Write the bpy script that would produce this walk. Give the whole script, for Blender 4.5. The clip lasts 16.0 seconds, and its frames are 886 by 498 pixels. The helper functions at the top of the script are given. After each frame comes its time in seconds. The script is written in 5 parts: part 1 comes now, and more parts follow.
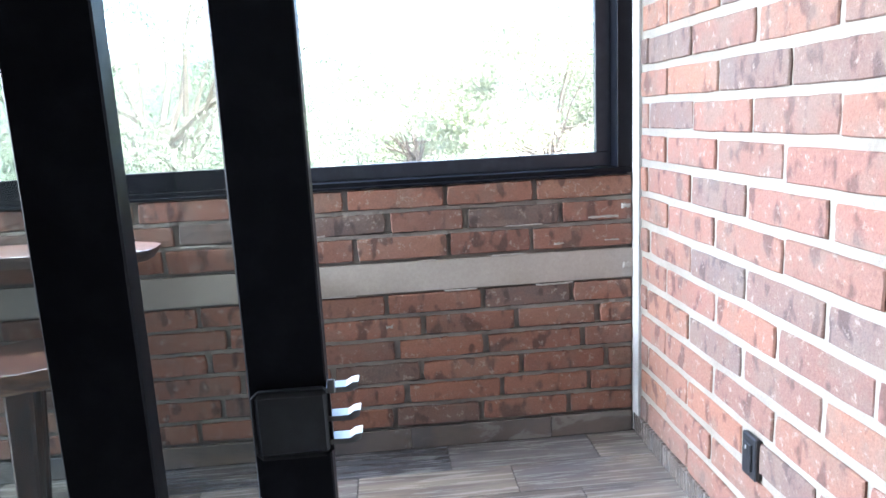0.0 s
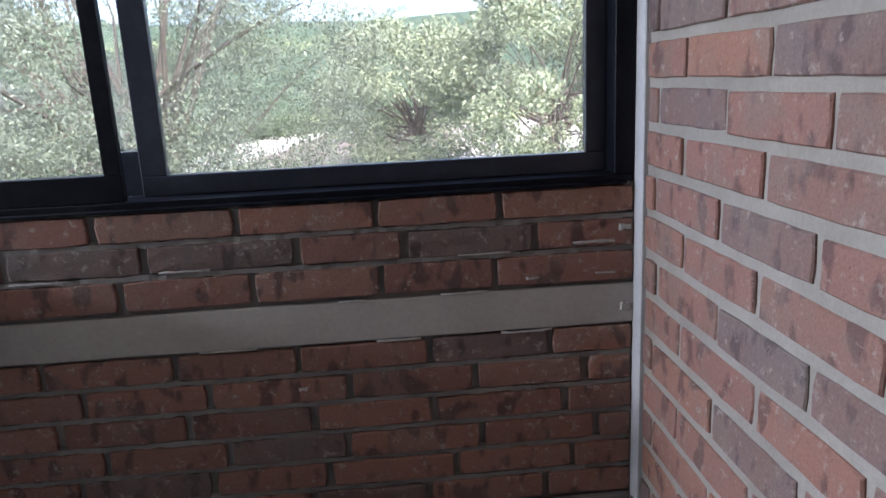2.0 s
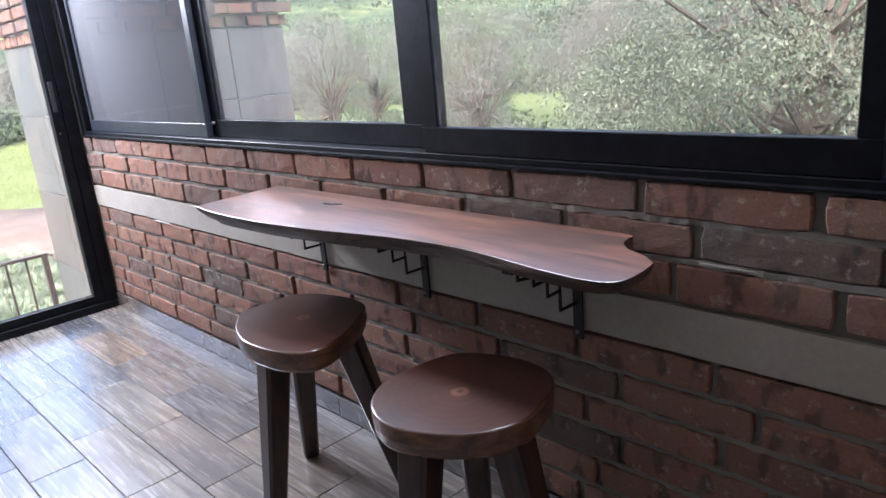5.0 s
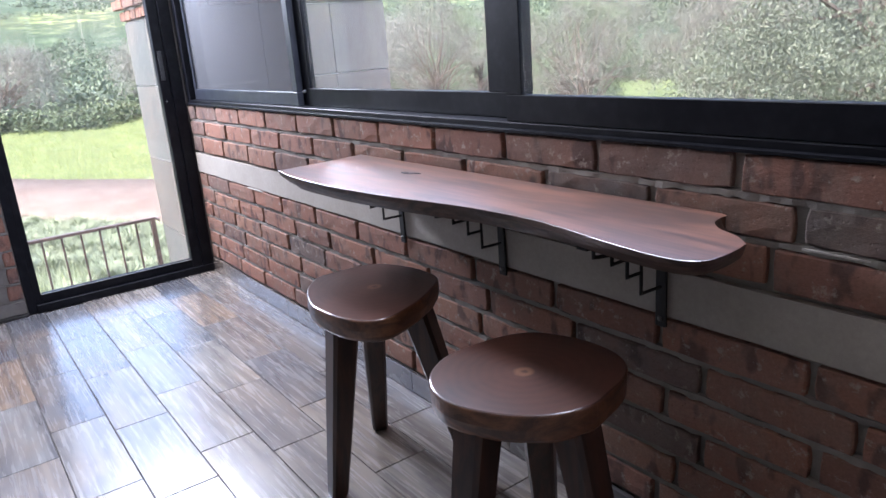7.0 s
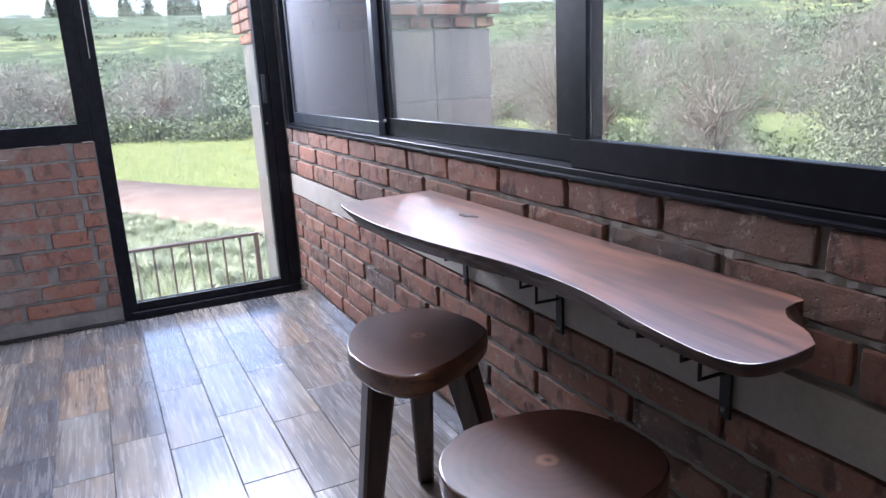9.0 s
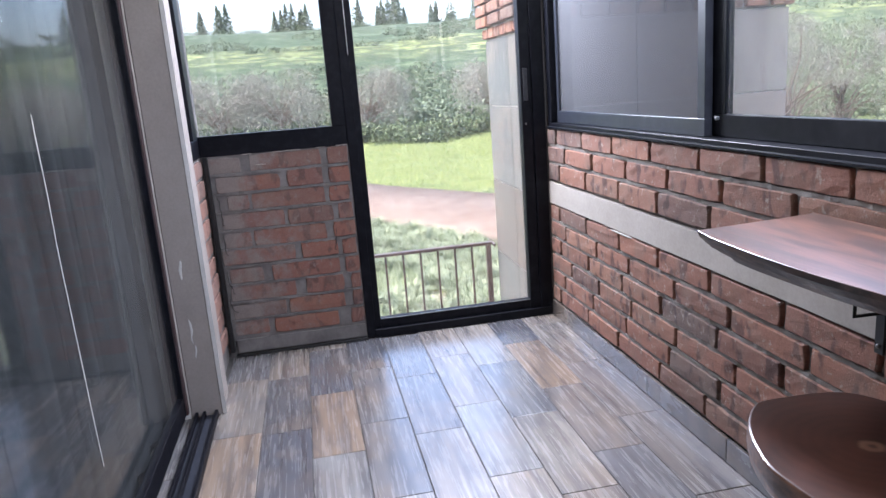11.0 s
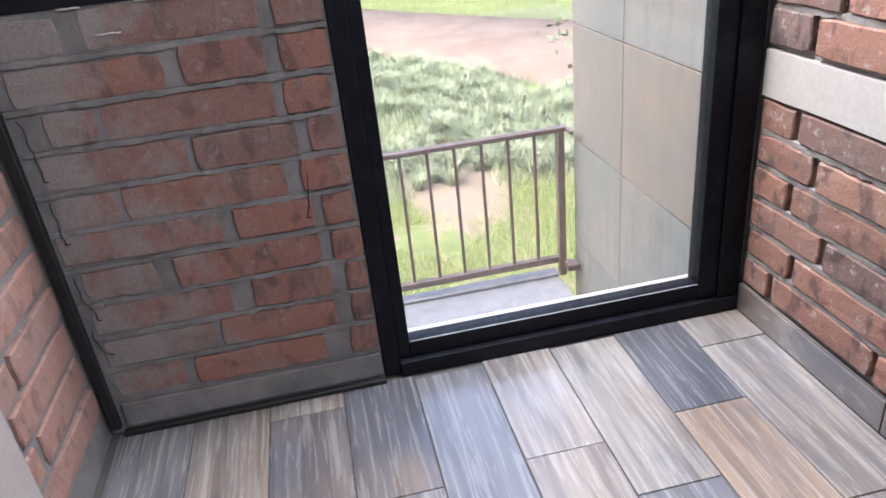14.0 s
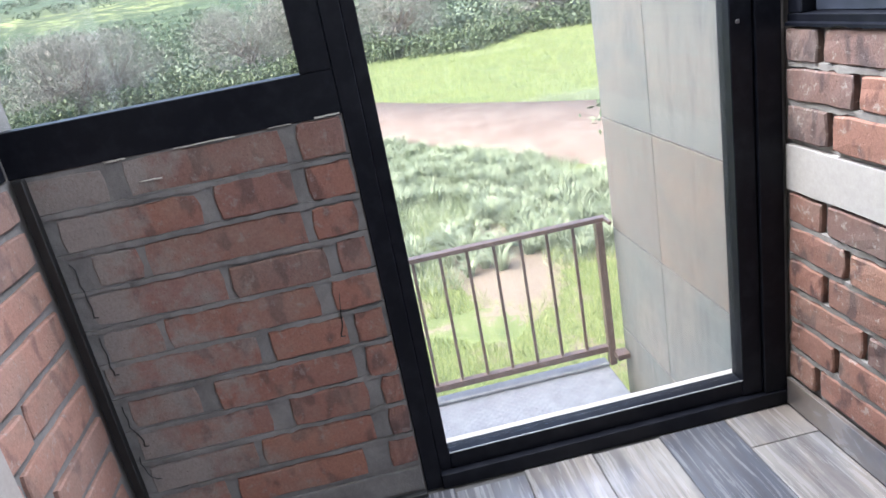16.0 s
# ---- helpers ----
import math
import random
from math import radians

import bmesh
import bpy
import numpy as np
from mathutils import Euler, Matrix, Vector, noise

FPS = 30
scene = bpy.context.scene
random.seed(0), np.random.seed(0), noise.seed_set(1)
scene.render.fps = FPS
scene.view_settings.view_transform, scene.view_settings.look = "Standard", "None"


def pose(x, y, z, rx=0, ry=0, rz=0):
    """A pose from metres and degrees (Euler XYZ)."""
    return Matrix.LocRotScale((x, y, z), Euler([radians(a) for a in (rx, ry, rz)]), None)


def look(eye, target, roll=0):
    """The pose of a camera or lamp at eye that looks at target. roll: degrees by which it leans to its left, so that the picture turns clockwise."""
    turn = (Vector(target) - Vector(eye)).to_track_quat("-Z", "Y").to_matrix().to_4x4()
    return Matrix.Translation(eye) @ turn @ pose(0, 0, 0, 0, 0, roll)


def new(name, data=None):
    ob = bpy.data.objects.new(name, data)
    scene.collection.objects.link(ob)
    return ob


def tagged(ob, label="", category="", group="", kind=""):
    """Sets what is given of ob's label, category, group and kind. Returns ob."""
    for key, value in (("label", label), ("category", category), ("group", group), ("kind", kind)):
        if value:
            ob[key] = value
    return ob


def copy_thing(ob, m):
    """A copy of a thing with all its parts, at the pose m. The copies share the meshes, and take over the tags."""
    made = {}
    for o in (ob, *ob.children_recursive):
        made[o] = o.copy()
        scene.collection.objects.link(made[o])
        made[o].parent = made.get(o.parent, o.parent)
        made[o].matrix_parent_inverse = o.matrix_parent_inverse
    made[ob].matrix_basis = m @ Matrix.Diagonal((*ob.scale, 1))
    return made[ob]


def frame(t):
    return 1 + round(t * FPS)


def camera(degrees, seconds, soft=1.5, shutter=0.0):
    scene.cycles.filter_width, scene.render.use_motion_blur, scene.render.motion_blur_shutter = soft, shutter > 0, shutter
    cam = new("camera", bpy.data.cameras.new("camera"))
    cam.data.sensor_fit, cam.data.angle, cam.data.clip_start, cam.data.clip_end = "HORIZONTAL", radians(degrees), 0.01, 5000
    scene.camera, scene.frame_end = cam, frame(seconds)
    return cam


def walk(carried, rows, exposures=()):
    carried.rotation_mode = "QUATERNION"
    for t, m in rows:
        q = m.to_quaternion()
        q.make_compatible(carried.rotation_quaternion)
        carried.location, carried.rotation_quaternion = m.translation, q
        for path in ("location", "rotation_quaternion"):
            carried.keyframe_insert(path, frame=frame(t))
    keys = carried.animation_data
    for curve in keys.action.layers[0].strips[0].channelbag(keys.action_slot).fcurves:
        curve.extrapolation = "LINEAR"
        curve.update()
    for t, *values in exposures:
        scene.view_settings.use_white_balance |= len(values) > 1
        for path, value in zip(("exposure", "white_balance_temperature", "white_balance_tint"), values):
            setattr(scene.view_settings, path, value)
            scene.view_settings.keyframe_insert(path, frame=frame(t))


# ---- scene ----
cam = camera(64.3, 16.0)
METRES, EYE, TILT, LEAN, TURN = 8.0, 1.5, 0.0, 0.0, -0.1
PATH = [
    (0, (0.428, 1.672, 1.239), (0.581, 3.631, 0.866), -2.9),
    (0.5, (0.493, 1.744, 1.229), (0.779, 3.686, 0.847), -5.5),
    (1, (0.566, 1.99, 1.21), (1.085, 3.889, 0.857), -3.5),
    (1.5, (0.525, 2.216, 1.247), (1.164, 4.079, 0.897), -1.0),
    (2, (0.69, 2.366, 1.287), (0.821, 4.306, 0.819), -2.8),
    (2.5, (0.721, 2.478, 1.319), (0.304, 4.374, 0.84), -5.4),
    (3, (0.585, 2.662, 1.285), (0.007, 4.498, 0.743), -3.1),
    (3.5, (0.476, 2.726, 1.316), (-0.492, 4.411, 0.843), -6.3),
    (4, (0.451, 2.856, 1.272), (-0.93, 4.195, 0.724), -7.5),
    (4.5, (0.444, 2.909, 1.299), (-1.028, 4.125, 0.704), -8.9),
    (4.7, (0.343, 2.83, 1.307), (-1.032, 4.169, 0.746), -5.2),
    (6.8, (0.328, 2.916, 1.259), (-1.243, 4.014, 0.69), -4.9),
    (7, (0.323, 2.921, 1.246), (-1.241, 4.03, 0.677), -4.4),
    (7.5, (0.317, 2.936, 1.258), (-1.259, 4.037, 0.708), -5.4),
    (8, (0.288, 2.921, 1.267), (-1.393, 3.886, 0.772), -4.2),
    (8.5, (0.292, 3.061, 1.273), (-1.457, 3.911, 0.804), -3.6),
    (9, (0.285, 3.151, 1.266), (-1.462, 3.993, 0.777), -3.0),
    (9.5, (0.194, 3.108, 1.266), (-1.606, 3.779, 0.709), -3.4),
    (10, (-0.051, 3.006, 1.273), (-1.939, 3.477, 0.814), -5.1),
    (10.2, (-0.093, 2.972, 1.275), (-1.995, 3.382, 0.813), -4.1),
    (12.3, (-1.201, 2.958, 1.178), (-3.141, 3.187, 0.747), -6.1),
    (12.5, (-1.338, 2.992, 1.192), (-3.275, 3.153, 0.72), -5.9),
    (13, (-1.683, 3.041, 1.187), (-3.603, 3.314, 0.698), -3.5),
    (13.5, (-2.031, 3.02, 1.197), (-3.888, 3.443, 0.585), -3.9),
    (14, (-2.336, 3.108, 1.13), (-4.099, 3.386, 0.226), -6.2),
    (14.5, (-2.593, 3.232, 1.134), (-4.308, 3.633, 0.186), -6.2),
    (15, (-2.713, 3.238, 1.141), (-4.41, 3.742, 0.211), -7.8),
    (15.5, (-2.608, 3.176, 1.087), (-4.464, 3.466, 0.402), -9.5),
    (16, (-2.322, 3.18, 1.199), (-4.198, 3.349, 0.529), -10.8),
]
EXPOSURES = [(0.0, 4.75, 5600, 12), (0.5, 3.95, 5700, 13), (1.0, 3.3, 5900, 17), (1.5, 2.9, 6000, 18), (2.0, 2.88, 5700, 18), (2.5, 3.22, 5200, 17), (3.5, 3.07, 5500, 19), (4.5, 2.7, 6000, 19), (7.0, 2.72, 5900, 21), (8.0, 2.75, 5900, 21), (9.0, 2.62, 5800, 21), (12.5, 2.54, 6100, 20), (14.5, 2.6, 6200, 18), (16.0, 2.6, 5950, 14)]
walk(cam, [(t, look(eye, target, roll)) for t, eye, target, roll in PATH], EXPOSURES)

# ================= world, sun, exposure =================
world = bpy.data.worlds.new("sky")
scene.world = world
world.use_nodes = True
wn = world.node_tree
wn.nodes.clear()
sky = wn.nodes.new("ShaderNodeTexSky")
sky.sky_type = "NISHITA"
sky.sun_disc = False
sky.sun_elevation = radians(48)
sky.sun_rotation = radians(162)
sky.air_density, sky.dust_density, sky.ozone_density = 1.0, 5.0, 1.0
wbg = wn.nodes.new("ShaderNodeBackground")
wbg.inputs["Strength"].default_value = 0.15
wout = wn.nodes.new("ShaderNodeOutputWorld")
wn.links.new(sky.outputs[0], wbg.inputs[0])
wn.links.new(wbg.outputs[0], wout.inputs[0])

sun = new("sun", bpy.data.lights.new("sun", "SUN"))
sun.data.energy = 1.3
sun.data.angle = radians(60)
sun.data.color = (1.0, 0.96, 0.9)
sun.matrix_world = look((3.0, -9.0, 14.0), (0, 0, 0))

# the sky's light in the openings, above the view
def sky_panel(name, centre, target, w, h, power):
    l = new(name, bpy.data.lights.new(name, "AREA"))
    l.data.shape, l.data.size, l.data.size_y = "RECTANGLE", w, h
    l.data.energy, l.data.color = power, (0.90, 0.95, 1.0)
    l.matrix_world = look(centre, target)
    return l


sky_panel("window_light_north", (-1.45, 4.26, 2.02), (-1.4, 2.9, 1.1), 2.4, 0.32, 13)
sky_panel("window_light_west", (-3.95, 3.60, 2.02), (-2.4, 3.60, 0.9), 1.0, 0.32, 24)

# ================= materials =================
def mat(name, rough=0.7, metal=0.0, spec=0.5):
    m = bpy.data.materials.new(name)
    m.use_nodes = True
    b = m.node_tree.nodes["Principled BSDF"]
    b.inputs["Roughness"].default_value = rough
    b.inputs["Metallic"].default_value = metal
    b.inputs["Specular IOR Level"].default_value = spec
    return m, m.node_tree, b


def nd(nt, kind, **kw):
    n = nt.nodes.new(kind)
    for k, v in kw.items():
        if k in n.inputs:
            n.inputs[k].default_value = v
    return n


def coords(nt, scale=(1, 1, 1), space="Object"):
    tc = nt.nodes.new("ShaderNodeTexCoord")
    mp = nt.nodes.new("ShaderNodeMapping")
    mp.inputs["Scale"].default_value = scale
    nt.links.new(tc.outputs[space], mp.inputs["Vector"])
    return mp.outputs[0]


def worldpos(nt, scale=(1, 1, 1)):
    g = nt.nodes.new("ShaderNodeNewGeometry")
    mp = nt.nodes.new("ShaderNodeMapping")
    mp.inputs["Scale"].default_value = scale
    nt.links.new(g.outputs["Position"], mp.inputs["Vector"])
    return mp.outputs[0]


def noise_tex(nt, vec, scale, detail=6.0, rough=0.6, dist=0.0):
    n = nt.nodes.new("ShaderNodeTexNoise")
    n.inputs["Scale"].default_value = scale
    n.inputs["Detail"].default_value = detail
    n.inputs["Roughness"].default_value = rough
    n.inputs["Distortion"].default_value = dist
    nt.links.new(vec, n.inputs["Vector"])
    return n.outputs["Fac"]


def ramp(nt, fac, stops, mode="LINEAR"):
    r = nt.nodes.new("ShaderNodeValToRGB")
    r.color_ramp.interpolation = mode
    e = r.color_ramp.elements
    while len(e) < len(stops):
        e.new(0.5)
    for i, (p, c) in enumerate(stops):
        e[i].position = p
        e[i].color = (*c, 1) if len(c) == 3 else c
    nt.links.new(fac, r.inputs[0])
    return r.outputs[0]


def grey(v):
    return (v, v, v)


def mix(nt, fac, a, b, mode="MIX"):
    m = nt.nodes.new("ShaderNodeMix")
    m.data_type, m.blend_type = "RGBA", mode
    for sock, v in ((m.inputs[0], fac), (m.inputs[6], a), (m.inputs[7], b)):
        if isinstance(v, (int, float)):
            sock.default_value = v
        elif isinstance(v, tuple):
            sock.default_value = (*v, 1)
        else:
            nt.links.new(v, sock)
    return m.outputs[2]


def maths(nt, op, a, b=0.0):
    m = nt.nodes.new("ShaderNodeMath")
    m.operation = op
    for sock, v in ((m.inputs[0], a), (m.inputs[1], b)):
        if isinstance(v, (int, float)):
            sock.default_value = v
        else:
            nt.links.new(v, sock)
    return m.outputs[0]


def bump(nt, b, height, strength=0.4, distance=0.004):
    n = nt.nodes.new("ShaderNodeBump")
    n.inputs["Strength"].default_value = strength
    n.inputs["Distance"].default_value = distance
    nt.links.new(height, n.inputs["Height"])
    nt.links.new(n.outputs[0], b.inputs["Normal"])


def obj_random(nt):
    return nt.nodes.new("ShaderNodeObjectInfo").outputs["Random"]


def shifted(nt, vec, amount):
    """Moves the texture by each object's random value."""
    c = nt.nodes.new("ShaderNodeCombineXYZ")
    for i, k in enumerate((37.0, 91.0, 53.0)):
        nt.links.new(maths(nt, "MULTIPLY", amount, k), c.inputs[i])
    a = nt.nodes.new("ShaderNodeVectorMath")
    nt.links.new(vec, a.inputs[0])
    nt.links.new(c.outputs[0], a.inputs[1])
    return a.outputs[0]


def brick_material(name, tones, burn=0.7, dust=(0.5, 0.45, 0.4), smear=0.0, ash=0.0):
    m, nt, b = mat(name, 0.85, 0, 0.25)
    r = obj_random(nt)
    pos = worldpos(nt)
    base = ramp(nt, r, tones)
    n1 = noise_tex(nt, pos, 9.0, 5)
    base = mix(nt, ramp(nt, n1, [(0.35, grey(0.0)), (0.7, grey(1.0))]), base, mix(nt, 0.4, base, (0.27, 0.13, 0.085)))
    # burn marks, upright patches
    st = shifted(nt, worldpos(nt, (1, 1, 0.55)), r)
    n2 = noise_tex(nt, st, 21.0, 2, 0.45)
    base = mix(nt, maths(nt, "MULTIPLY", ramp(nt, n2, [(0.56, grey(0.0)), (0.65, grey(1.0))]), burn), base, (0.05, 0.038, 0.04))
    # grey ash tones over parts of the faces
    if ash:
        n6 = noise_tex(nt, shifted(nt, pos, r), 7.0, 5, 0.6)
        base = mix(nt, maths(nt, "MULTIPLY", ramp(nt, n6, [(0.48, grey(0.0)), (0.62, grey(1.0))]), ash), base, (0.235, 0.18, 0.145))
    # pale mortar smears and chips
    n3 = noise_tex(nt, pos, 38.0, 6, 0.7)
    base = mix(nt, maths(nt, "MULTIPLY", ramp(nt, n3, [(0.575, grey(0.0)), (0.66, grey(1.0))]), 0.55), base, dust)
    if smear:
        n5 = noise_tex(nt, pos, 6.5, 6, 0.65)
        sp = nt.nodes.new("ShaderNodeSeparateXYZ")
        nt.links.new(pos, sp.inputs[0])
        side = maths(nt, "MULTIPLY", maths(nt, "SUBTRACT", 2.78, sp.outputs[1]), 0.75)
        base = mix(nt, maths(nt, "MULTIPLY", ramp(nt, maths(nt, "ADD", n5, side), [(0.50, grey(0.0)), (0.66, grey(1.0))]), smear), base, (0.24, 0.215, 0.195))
    n4 = noise_tex(nt, pos, 160.0, 4, 0.7)
    base = mix(nt, 0.35, base, ramp(nt, n4, [(0.3, grey(0.25)), (0.65, grey(0.9))]), "MULTIPLY")
    nt.links.new(base, b.inputs["Base Color"])
    v = nt.nodes.new("ShaderNodeTexVoronoi")
    v.inputs["Scale"].default_value = 75
    v.inputs["Randomness"].default_value = 1.0
    nt.links.new(pos, v.inputs["Vector"])
    h = mix(nt, 0.5, n4, ramp(nt, v.outputs["Distance"], [(0.05, grey(0.0)), (0.22, grey(1.0))]))
    h2 = mix(nt, 0.45, h, noise_tex(nt, pos, 28.0, 7, 0.75))
    bump(nt, b, h2, 0.75, 0.006)
    return m


BRICK_N = brick_material("fired_brick", [(0.0, (0.28, 0.142, 0.105)), (0.3, (0.34, 0.168, 0.115)), (0.5, (0.22, 0.118, 0.09)), (0.7, (0.35, 0.19, 0.13)), (0.82, (0.18, 0.115, 0.095)), (1.0, (0.15, 0.125, 0.112))], 0.62, (0.46, 0.40, 0.34), 0.0, 0.35)
BRICK_E = brick_material("fired_brick_rustic", [(0.0, (0.34, 0.165, 0.12)), (0.2, (0.28, 0.15, 0.12)), (0.4, (0.38, 0.19, 0.125)), (0.55, (0.24, 0.145, 0.12)), (0.7, (0.34, 0.17, 0.12)), (0.8, (0.23, 0.15, 0.125)), (1.0, (0.20, 0.155, 0.138))], 0.5, (0.44, 0.36, 0.30), 0.0, 0.5)
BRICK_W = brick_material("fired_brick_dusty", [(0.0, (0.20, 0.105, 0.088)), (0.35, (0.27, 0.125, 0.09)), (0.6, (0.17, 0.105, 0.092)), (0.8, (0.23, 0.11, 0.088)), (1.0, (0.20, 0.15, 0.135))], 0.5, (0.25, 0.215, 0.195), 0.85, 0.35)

BRICK_R = brick_material("fired_brick_pinkish", [(0.0, (0.27, 0.155, 0.125)), (0.5, (0.32, 0.18, 0.14)), (1.0, (0.24, 0.16, 0.135))], 0.4, (0.33, 0.28, 0.25), 0.0, 0.35)


def rough_material(name, c1, c2, scale=6.0, rough=0.9, bumps=0.5, fine=90.0, dist=0.004):
    m, nt, b = mat(name, rough, 0, 0.3)
    pos = worldpos(nt)
    n1, n2 = noise_tex(nt, pos, scale, 6), noise_tex(nt, pos, fine, 5, 0.7)
    base = mix(nt, ramp(nt, n1, [(0.3, grey(0)), (0.7, grey(1))]), c1, c2)
    base = mix(nt, 0.3, base, ramp(nt, n2, [(0.3, grey(0.5)), (0.7, grey(1.0))]), "MULTIPLY")
    nt.links.new(base, b.inputs["Base Color"])
    bump(nt, b, mix(nt, 0.6, n1, n2), bumps, dist)
    return m


MORTAR_N = rough_material("mortar_grey", (0.19, 0.17, 0.15), (0.28, 0.25, 0.215), 7, 0.92, 0.9, 60.0, 0.006)
MORTAR_E = rough_material("mortar_pale", (0.27, 0.237, 0.192), (0.37, 0.33, 0.275), 5, 0.9, 0.9)
MORTAR_W = rough_material("mortar_cement", (0.12, 0.113, 0.108), (0.215, 0.20, 0.188), 8, 0.92, 0.9, 60.0, 0.006)
CONCRETE = rough_material("concrete_band", (0.37, 0.33, 0.28), (0.45, 0.405, 0.355), 4, 0.85, 0.25)
PLASTER = rough_material("plaster_beige", (0.25, 0.22, 0.198), (0.31, 0.275, 0.25), 5, 0.85, 0.3)
PLASTER_W = rough_material("plaster_white", (0.48, 0.465, 0.44), (0.58, 0.565, 0.54), 9, 0.85, 0.5)
WALL_PAINT = rough_material("painted_plaster", (0.60, 0.57, 0.52), (0.68, 0.65, 0.60), 2, 0.8, 0.15)
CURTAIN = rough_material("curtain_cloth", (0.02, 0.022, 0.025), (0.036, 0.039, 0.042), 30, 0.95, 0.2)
LEDGE = rough_material("cement_ledge", (0.15, 0.158, 0.175), (0.21, 0.22, 0.24), 14, 0.9, 0.5)


nt = LEDGE.node_tree
b = nt.nodes["Principled BSDF"]
pos = worldpos(nt)
waves = []
for ang in (45, -45):
    mp = nt.nodes.new("ShaderNodeMapping")
    mp.inputs["Rotation"].default_value = (0, 0, radians(ang))
    nt.links.new(pos, mp.inputs[0])
    w = nt.nodes.new("ShaderNodeTexWave")
    w.inputs["Scale"].default_value = 11
    nt.links.new(mp.outputs[0], w.inputs["Vector"])
    waves.append(w.outputs["Fac"])
bump(nt, b, maths(nt, "MULTIPLY", waves[0], waves[1]), 0.25, 0.005)


def metal_paint(name, col, rough=0.42, spec=0.5):
    m, nt, b = mat(name, rough, 0, spec)
    pos = worldpos(nt)
    n = noise_tex(nt, pos, 25, 5)
    n2 = noise_tex(nt, pos, 3.0, 4)
    base = mix(nt, ramp(nt, n, [(0.45, grey(0)), (0.8, grey(1))]), col, tuple(c * 1.5 + 0.006 for c in col))
    nt.links.new(base, b.inputs["Base Color"])
    nt.links.new(ramp(nt, n2, [(0.3, grey(rough - 0.08)), (0.7, grey(rough + 0.12))]), b.inputs["Roughness"])
    bump(nt, b, n, 0.08, 0.001)
    return m


FRAME = metal_paint("black_aluminium", (0.003, 0.0034, 0.006), 0.45, 0.16)
FRAME_OUT = metal_paint("grey_aluminium", (0.018, 0.021, 0.03))
IRON = metal_paint("black_iron", (0.005, 0.005, 0.005), 0.55)
RAIL_PAINT = metal_paint("brown_rail_paint", (0.085, 0.055, 0.043), 0.35)
MAROON = metal_paint("dark_maroon_trim", (0.06, 0.035, 0.035), 0.5)
SOCKET = metal_paint("black_plastic", (0.02, 0.021, 0.024), 0.35)
PALE_PARTS = metal_paint("pale_seal", (0.30, 0.30, 0.29), 0.5)

m, nt, b = mat("chrome_latch", 0.22, 1.0)
b.inputs["Base Color"].default_value = (0.22, 0.215, 0.21, 1)
nt.links.new(ramp(nt, noise_tex(nt, worldpos(nt), 40, 4), [(0.3, grey(0.35)), (0.7, grey(0.5))]), b.inputs["Roughness"])
CHROME = m


def glass_material(name, tint=(1, 1, 1), haze=0.0, gloss=1.0):
    m = bpy.data.materials.new(name)
    m.use_nodes = True
    nt = m.node_tree
    nt.nodes.clear()
    out = nt.nodes.new("ShaderNodeOutputMaterial")
    tr = nt.nodes.new("ShaderNodeBsdfTransparent")
    tr.inputs[0].default_value = (*tint, 1)
    gl = nt.nodes.new("ShaderNodeBsdfGlossy")
    gl.inputs["Roughness"].default_value = 0.02
    fr = nt.nodes.new("ShaderNodeLayerWeight")
    fr.inputs[0].default_value = 0.5
    gain = maths(nt, "ADD", 0.045, maths(nt, "MULTIPLY", maths(nt, "POWER", fr.outputs["Facing"], 5.0), 0.9))
    ms = nt.nodes.new("ShaderNodeMixShader")
    nt.links.new(maths(nt, "MULTIPLY", gain, gloss), ms.inputs[0])
    nt.links.new(tr.outputs[0], ms.inputs[1])
    nt.links.new(gl.outputs[0], ms.inputs[2])
    last = ms.outputs[0]
    # pale diffuse veil in the pane, put in for the washed-out view
    if haze:
        df = nt.nodes.new("ShaderNodeBsdfDiffuse")
        df.inputs[0].default_value = (0.75, 0.76, 0.78, 1)
        m2 = nt.nodes.new("ShaderNodeMixShader")
        n = noise_tex(nt, worldpos(nt, (3, 3, 1)), 2.2, 5)
        nt.links.new(ramp(nt, n, [(0.3, grey(haze * 0.5)), (0.75, grey(haze * 1.5))]), m2.inputs[0])
        nt.links.new(last, m2.inputs[1])
        nt.links.new(df.outputs[0], m2.inputs[2])
        last = m2.outputs[0]
    nt.links.new(last, out.inputs[0])
    return m


GLASS = glass_material("clear_glass", (0.97, 0.985, 0.98), 0.065)
# right sash: stronger veil in the glass to wash out the trees
GLASS_E = glass_material("hazy_glass", (0.97, 0.985, 0.98), 0.13)
GLASS_W = glass_material("clear_west_glass", (0.97, 0.985, 0.98), 0.035)
GLASS_DOOR = glass_material("door_glass", (0.87, 0.90, 0.89), 0.009, 0.7)

# insect screen: fine mesh, half open
m = bpy.data.materials.new("insect_screen")
m.use_nodes = True
nt = m.node_tree
nt.nodes.clear()
out = nt.nodes.new("ShaderNodeOutputMaterial")
tr = nt.nodes.new("ShaderNodeBsdfTransparent")
df = nt.nodes.new("ShaderNodeBsdfDiffuse")
df.inputs[0].default_value = (0.088, 0.09, 0.095, 1)
ms = nt.nodes.new("ShaderNodeMixShader")
ms.inputs[0].default_value = 0.6
nt.links.new(tr.outputs[0], ms.inputs[1])
nt.links.new(df.outputs[0], ms.inputs[2])
nt.links.new(ms.outputs[0], out.inputs[0])
SCREEN = m


